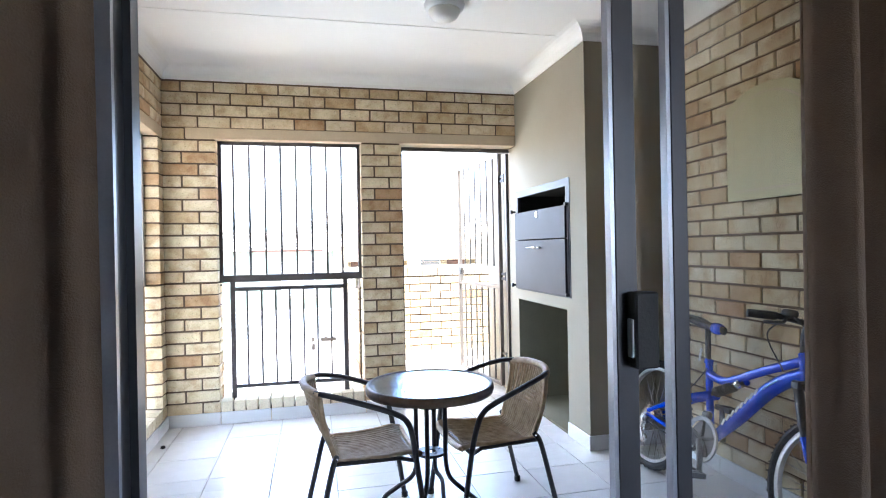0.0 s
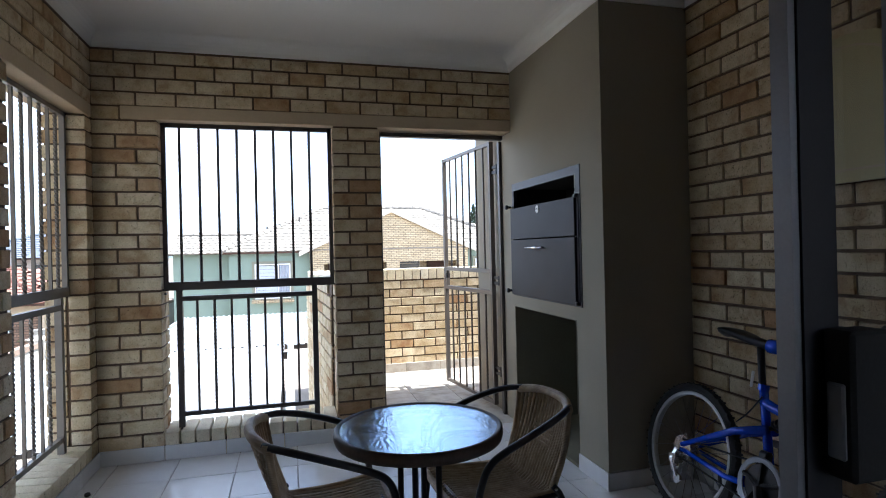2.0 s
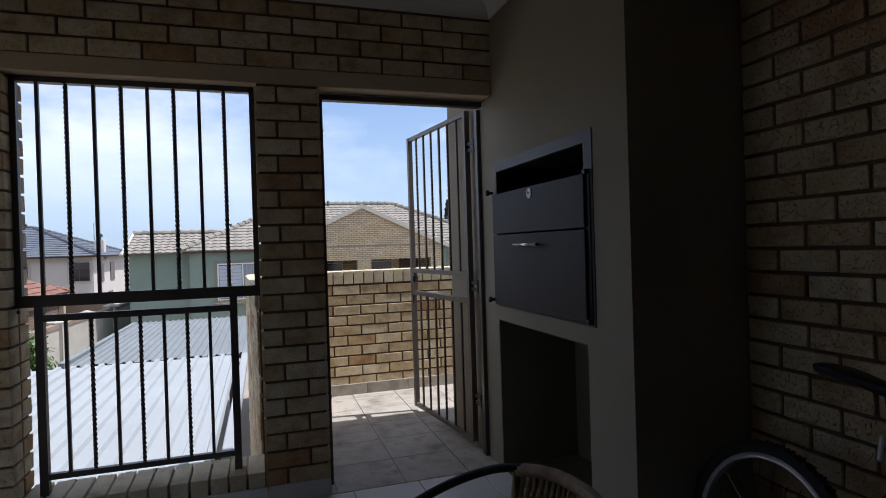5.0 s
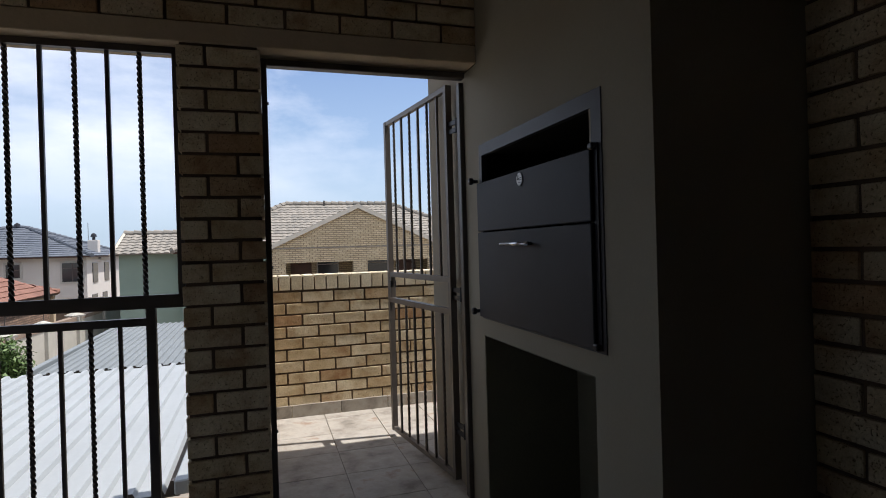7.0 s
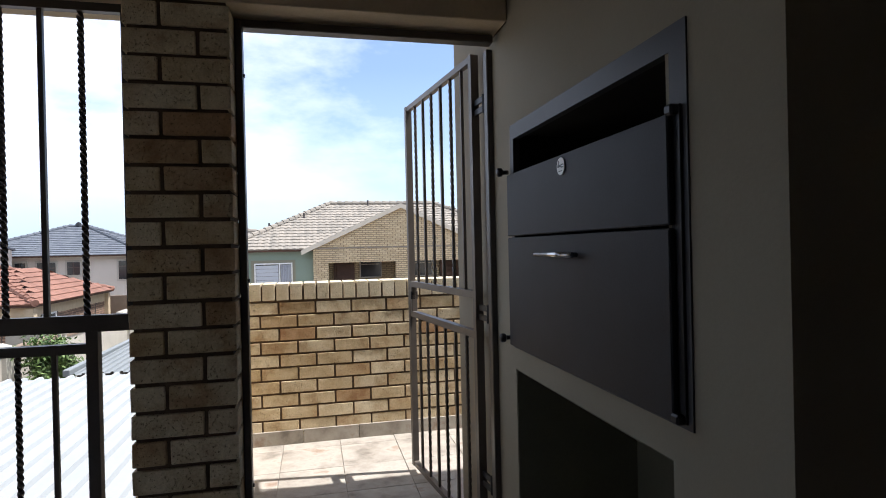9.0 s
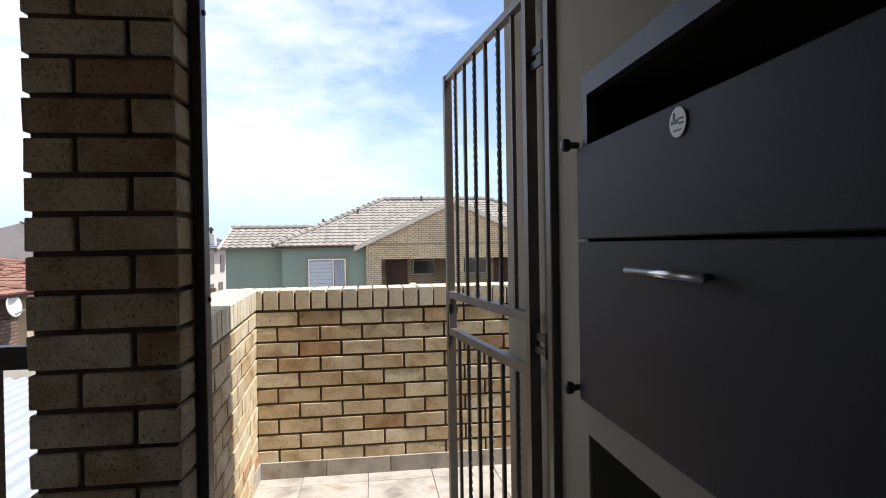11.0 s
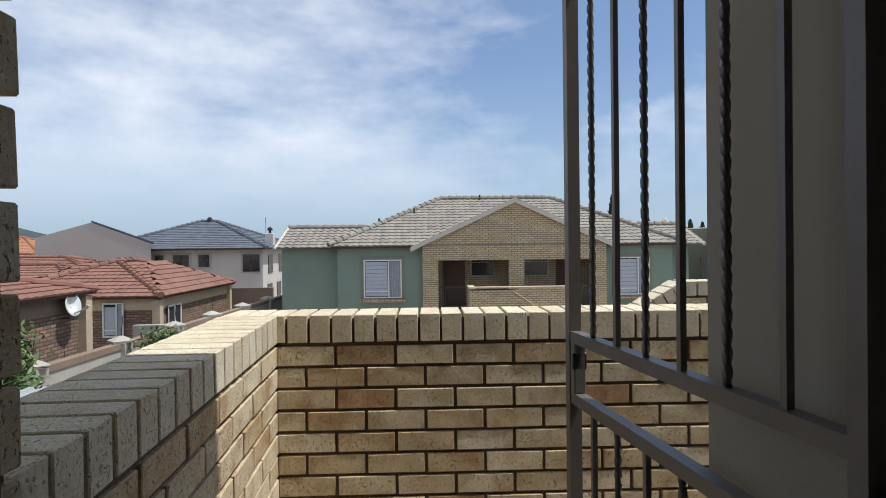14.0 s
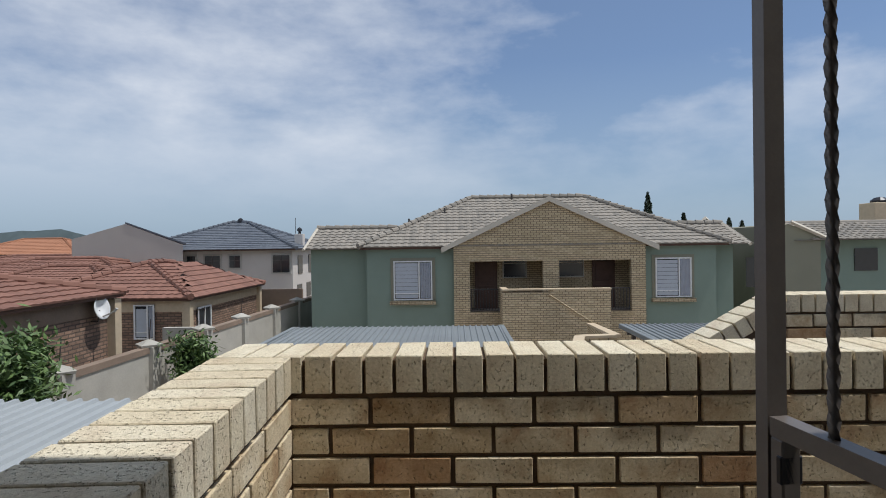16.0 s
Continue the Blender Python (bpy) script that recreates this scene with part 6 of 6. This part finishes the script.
    part("brake_lever", tube(smooth_line([(x - 0.12, 1.965, 0.917), (x - 0.15, 1.945, 0.897), (x - 0.215, 1.970, 0.887)], 5), 0.0065, 6), M_BLACK, b, "", True)
    part("shifter", box(x - 0.135, x - 0.075, 1.940, 1.985, 0.922, 0.954, bevel=0.010), M_BLACK, b)
    for p, q, w in (((x - 0.11, 1.955, 0.922), (x - 0.03, 2.025, 0.70), (x - 0.10, 2.065, 0.84)), ((x + 0.08, 1.905, 0.912), (x - 0.03, 1.915, 0.70), (x - 0.02, 1.795, 0.79)), ((x - 0.10, 1.945, 0.927), (x - 0.02, 1.895, 0.66), (x - 0.08, 1.835, 0.83))):
        part("cable", tube(smooth_line([p, w, q], 8), 0.0032, 5), M_BLACK, b, "", True)
    part("brake_cable", tube(smooth_line([(x - 0.02, 2.485, 0.62), (x - 0.03, 2.535, 0.54), (x - 0.02, 2.595, 0.49)], 6), 0.0032, 5), M_BLACK, b, "", True)
    rg = part("chainring", lathe([(0.086, -0.055), (0.104, -0.058), (0.108, -0.052), (0.104, -0.047), (0.086, -0.050), (0.086, -0.055)], bb, "x", 40), M_ALU_EDGE, b, "grey chain guard ring")
    part("sprocket", lathe([(0.012, -0.050), (0.082, -0.046), (0.082, -0.042), (0.012, -0.040)], bb, "x", 24), M_BLACK, rg)
    for q in range(5):
        a = q * 2 * math.pi / 5 + 0.3
        part("spider_arm", tube([bb + Vector((-0.054, 0, 0)), bb + Vector((-0.054, 0.088 * math.cos(a), 0.088 * math.sin(a)))], [0.013, 0.008], 6), M_RUBBER, rg)
    for s, dy, dz in ((-1, -0.050, -0.145), (1, 0.050, 0.145)):
        ca = part("crank_arm", tube([bb + Vector((s * 0.064, 0, 0)), bb + Vector((s * 0.076, dy, dz))], [0.016, 0.012], 8), M_TUBE, b, "", True)
        px, py, pz = bb.x + s * 0.120, bb.y + dy, bb.z + dz
        pd = bmesh.new()
        for v in ((px - 0.045, px + 0.042, py - 0.050, py - 0.038, pz - 0.012, pz + 0.012), (px - 0.045, px + 0.042, py + 0.038, py + 0.050, pz - 0.012, pz + 0.012),
                  (px - 0.045, px - 0.034, py - 0.038, py + 0.038, pz - 0.012, pz + 0.012), (px + 0.032, px + 0.042, py - 0.038, py + 0.038, pz - 0.012, pz + 0.012),
                  (px - 0.05, px + 0.034, py - 0.010, py + 0.010, pz - 0.008, pz + 0.008)):
            add_box(pd, *v)
        part("pedal", pd, M_BLACK, ca)
    part("front_mech", box(x - 0.050, x - 0.015, 2.395, 2.440, 0.385, 0.425, bevel=0.008), M_BLACK, b)
    part("cassette", lathe([(0.056, -0.044), (0.056, -0.038), (0.040, -0.030), (0.028, -0.024)], (x, yr, r), "x", 24), M_CHROME, b)
    dr = bmesh.new()
    add_tube(dr, [(x - 0.062, yr, r - 0.01), (x - 0.072, yr + 0.015, r - 0.055), (x - 0.066, yr - 0.02, r - 0.125)], [0.016, 0.014, 0.009], 6)
    add_box(dr, x - 0.082, x - 0.058, yr - 0.010, yr + 0.030, r - 0.070, r - 0.030)
    add_lathe(dr, [(0.024, -0.006), (0.027, 0.0), (0.024, 0.006)], (x - 0.066, yr + 0.005, r - 0.080), "x", 14)
    add_lathe(dr, [(0.022, -0.006), (0.025, 0.0), (0.022, 0.006)], (x - 0.064, yr - 0.025, r - 0.130), "x", 14)
    part("derailleur", dr, M_CHROME, b)
    ch = bmesh.new()
    for dz in (0.082, -0.082):
        add_tube(ch, [bb + Vector((-0.050, 0, dz)), (x - 0.045, yr, r + dz * 0.5)], 0.0042, 4)
    part("chain", ch, M_ALU, b)
    part("kick_stand", tube([(x - 0.03, 2.635, 0.27), (x + 0.05, 2.675, 0.10)], 0.008, 6), M_BLACK, b)
    b.rotation_euler = (0, radians(12), 0)
    return b


bicycle()

solid("door_stop", lathe([(0.012, 0.0), (0.015, 0.004), (0.013, 0.014), (0.004, 0.018)], (-0.575, 3.93, 0), n=12), M_RUBBER, "small black rubber stop on the white floor tiles", "door stop", smooth=True)


# ---- bricks, tiles and copings ----
lay(north, (XL, YB, 0), (1, 0, 0), (0, -1, 0), XB - XL, 0.0, CEIL, holes=(
    (WIN[0] - XL, WIN[1] - XL, 0.08, 2.045), (WIN[1] - XL, 3.0, -0.1, 2.045), (-0.497 - XL - 0.01, 3.0, 2.04, 2.122)), shift=0.129, module=0.2226)
lay(north, (WIN[1], YB, 0), (1, 0, 0), (0, -1, 0), DOOR[0] - WIN[1], 0.0, 2.045, shift=0.221, module=0.2226)
for u0, u1 in ((WIN[0] - 0.118, WIN[0]), (WIN[1], DOOR[0])):
    lay(north, (u0, YB + T, 0), (1, 0, 0), (0, 1, 0), u1 - u0, 0.0, 2.04, shift=0.02)
rowlock(north, (WIN[0], YB + 0.112, 0.127), (1, 0, 0), (0, 1, 0.05), 12, (0.225, 0.080), pitch=0.0857)
lay(west, (XL, YD, 0), (0, 1, 0), (1, 0, 0), YB - YD, 0.0, CEIL, holes=(
    (3.342 - YD, 4.256 - YD, 0.08, 2.045), (3.228 - YD - 0.01, 4.0, 2.04, 2.122)), shift=0.009)
for v0, v1 in ((3.224, 3.342), (4.256, 4.355)):
    lay(west, (XL - T, v0, 0), (0, 1, 0), (-1, 0, 0), v1 - v0, 0.0, 2.04, shift=0.02)
rowlock(west, (XL - 0.112, 3.342, 0.127), (0, 1, 0), (1, 0, -0.05), 10, (0.225, 0.080), pitch=0.0914)
lay(east, (XR, YBR, 0), (0, -1, 0), (-1, 0, 0), YBR - YD, 0.0, CEIL, shift=0.034, module=0.2165)

lay(parapet_n, (PX, PY, 0), (1, 0, 0), (0, -1, 0), 3.2, PTOP - 11 * COURSE, PTOP, shift=0.0)
ACROSS = Vector((SKEW.y, -SKEW.x, 0))
lay(parapet_w, (PN, YB + T, 0), SKEW, ACROSS, PY - YB - T, PTOP - 11 * COURSE, PTOP, shift=0.03)
lay(parapet_w, (PN - T, YB + T, 0), SKEW, -ACROSS, PY - YB, PTOP - 20 * COURSE, PTOP, shift=0.03)
rowlock(parapet_n, (PO, PY + 0.110, PTOP + 0.0565), (1, 0, 0), (0, 1, 0), 44, (0.224, 0.106))
rowlock(parapet_w, (PX - 0.11, PY - 0.004, PTOP + 0.0565), -SKEW, ACROSS, 18, (0.224, 0.106))

# the stair's far parapet with its raked coping
stair = wall_core("parapet_stair", [(3.30, 6.2, 8.10 + R, 8.32 - R, -2.8, 0.912), (3.32, 5.8, 8.115, 8.305, 0.912, 1.005)])
lay(stair, (3.30, 8.10, 0), (1, 0, 0), (0, -1, 0), 2.6, 0.062, 0.912, shift=0.05)
rowlock(stair, (3.30, 8.21, 0.968), (1, 0, 0), (0, 1, 0), 30, (0.224, 0.106))
for i in range(12):
    u = Vector((-0.866, 0, -0.5)).normalized()
    put_brick(stair, Vector((3.30, 8.21, 0.975)) + u * (0.0857 * (i + 0.5)), (0, 1, 0), u, (0.224, 0.0757, 0.106), M_COPING)
rake = bmesh.new()
pts = [(3.31, -2.8), (3.31, 0.915), (2.35, 0.36), (2.35, -2.8)]
a = [rake.verts.new((x, 8.115, z)) for x, z in pts]
b = [rake.verts.new((x, 8.305, z)) for x, z in pts]
rake.faces.new(a)
rake.faces.new(list(reversed(b)))
for i in range(4):
    j = (i + 1) % 4
    rake.faces.new((a[j], a[i], b[i], b[j]))
bmesh.ops.recalc_face_normals(rake, faces=rake.faces)
solid("parapet_rake", rake, M_MORTAR, kind="structure")

TILES = {}


def put_tile(parent, x0, x1, y0, y1, top, mat, thick=0.008, name="tile"):
    key = (round(x1 - x0, 3), round(y1 - y0, 3), round(thick, 3), mat.name)
    if key not in TILES:
        w, d = x1 - x0, y1 - y0
        bm = bmesh.new()
        add_box(bm, -w / 2, w / 2, -d / 2, d / 2, -thick, 0, bevel=0.0015)
        TILES[key] = mesh_of("tile", bm, mat)
    ob = new(name, TILES[key])
    ob.parent = parent
    ob.location = (x0 + x1) / 2, (y0 + y1) / 2, top + rnd.uniform(-0.0004, 0.0004)
    return ob


def tile_floor(parent, x0, x1, y0, y1, ox, oy, size, mat, gap=0.005):
    i0, i1 = math.floor((x0 - ox) / size), math.ceil((x1 - ox) / size)
    j0, j1 = math.floor((y0 - oy) / size), math.ceil((y1 - oy) / size)
    for i in range(i0, i1):
        for j in range(j0, j1):
            a, b = max(x0, ox + i * size), min(x1, ox + (i + 1) * size - gap)
            c, d = max(y0, oy + j * size), min(y1, oy + (j + 1) * size - gap)
            if b - a > 0.02 and d - c > 0.02:
                put_tile(parent, a, b, c, d, 0.0, mat)


tile_floor(floor_slab, XL, XB, YBR, YB, -0.545, 3.0, 0.34, M_TILE)
tile_floor(floor_slab, XL, XR, YD + 0.12, YBR, -0.545, 3.0, 0.34, M_TILE)
tile_floor(landing, PX, 4.5, YB + 0.002, PY, 0.72, 4.36, 0.355, M_SLATE, 0.004)


def skirting(name, p, q, n, height, mat, size):
    """A row of upright tiles along a wall's foot; n points away from the wall."""
    p, q, n = Vector(p), Vector(q), Vector(n)
    d = (q - p).normalized()
    top = thing(name, p, kind="structure")
    u, total = 0.0, (q - p).length
    while u < total - 0.01:
        v = min(total, u + size)
        a, b = p + d * u, p + d * (v - 0.004) + n * 0.011
        part("tile", box(min(a.x, b.x), max(a.x, b.x), min(a.y, b.y), max(a.y, b.y), 0.0, height, bevel=0.002), mat, top)
        u = v


skirting("baseboard_north", (XL + 0.012, YB - 0.0005, 0), (DOOR[0], YB - 0.0005, 0), (0, -1, 0), 0.088, M_TILE, 0.345)
skirting("baseboard_west", (XL + 0.0005, YD + 0.13, 0), (XL + 0.0005, YB, 0), (1, 0, 0), 0.088, M_TILE, 0.345)
skirting("baseboard_breast", (XB - 0.0005, YBR - 0.012, 0), (XB - 0.0005, 3.456, 0), (-1, 0, 0), 0.088, M_TILE, 0.345)
skirting("baseboard_breast_side", (XB, YBR - 0.0005, 0), (XR - 0.012, YBR - 0.0005, 0), (0, -1, 0), 0.088, M_TILE, 0.345)
skirting("baseboard_east", (XR - 0.0005, YD + 0.13, 0), (XR - 0.0005, YBR, 0), (-1, 0, 0), 0.088, M_TILE, 0.345)
skirting("baseboard_landing", (PX + 0.012, PY - 0.0005, 0), (4.0, PY - 0.0005, 0), (0, -1, 0), 0.090, M_SLATE, 0.355)
skirting("baseboard_landing_side", (PX + 0.0005, YB + T, 0), (PX + 0.0005, PY, 0), (1, 0, 0), 0.090, M_SLATE, 0.355)
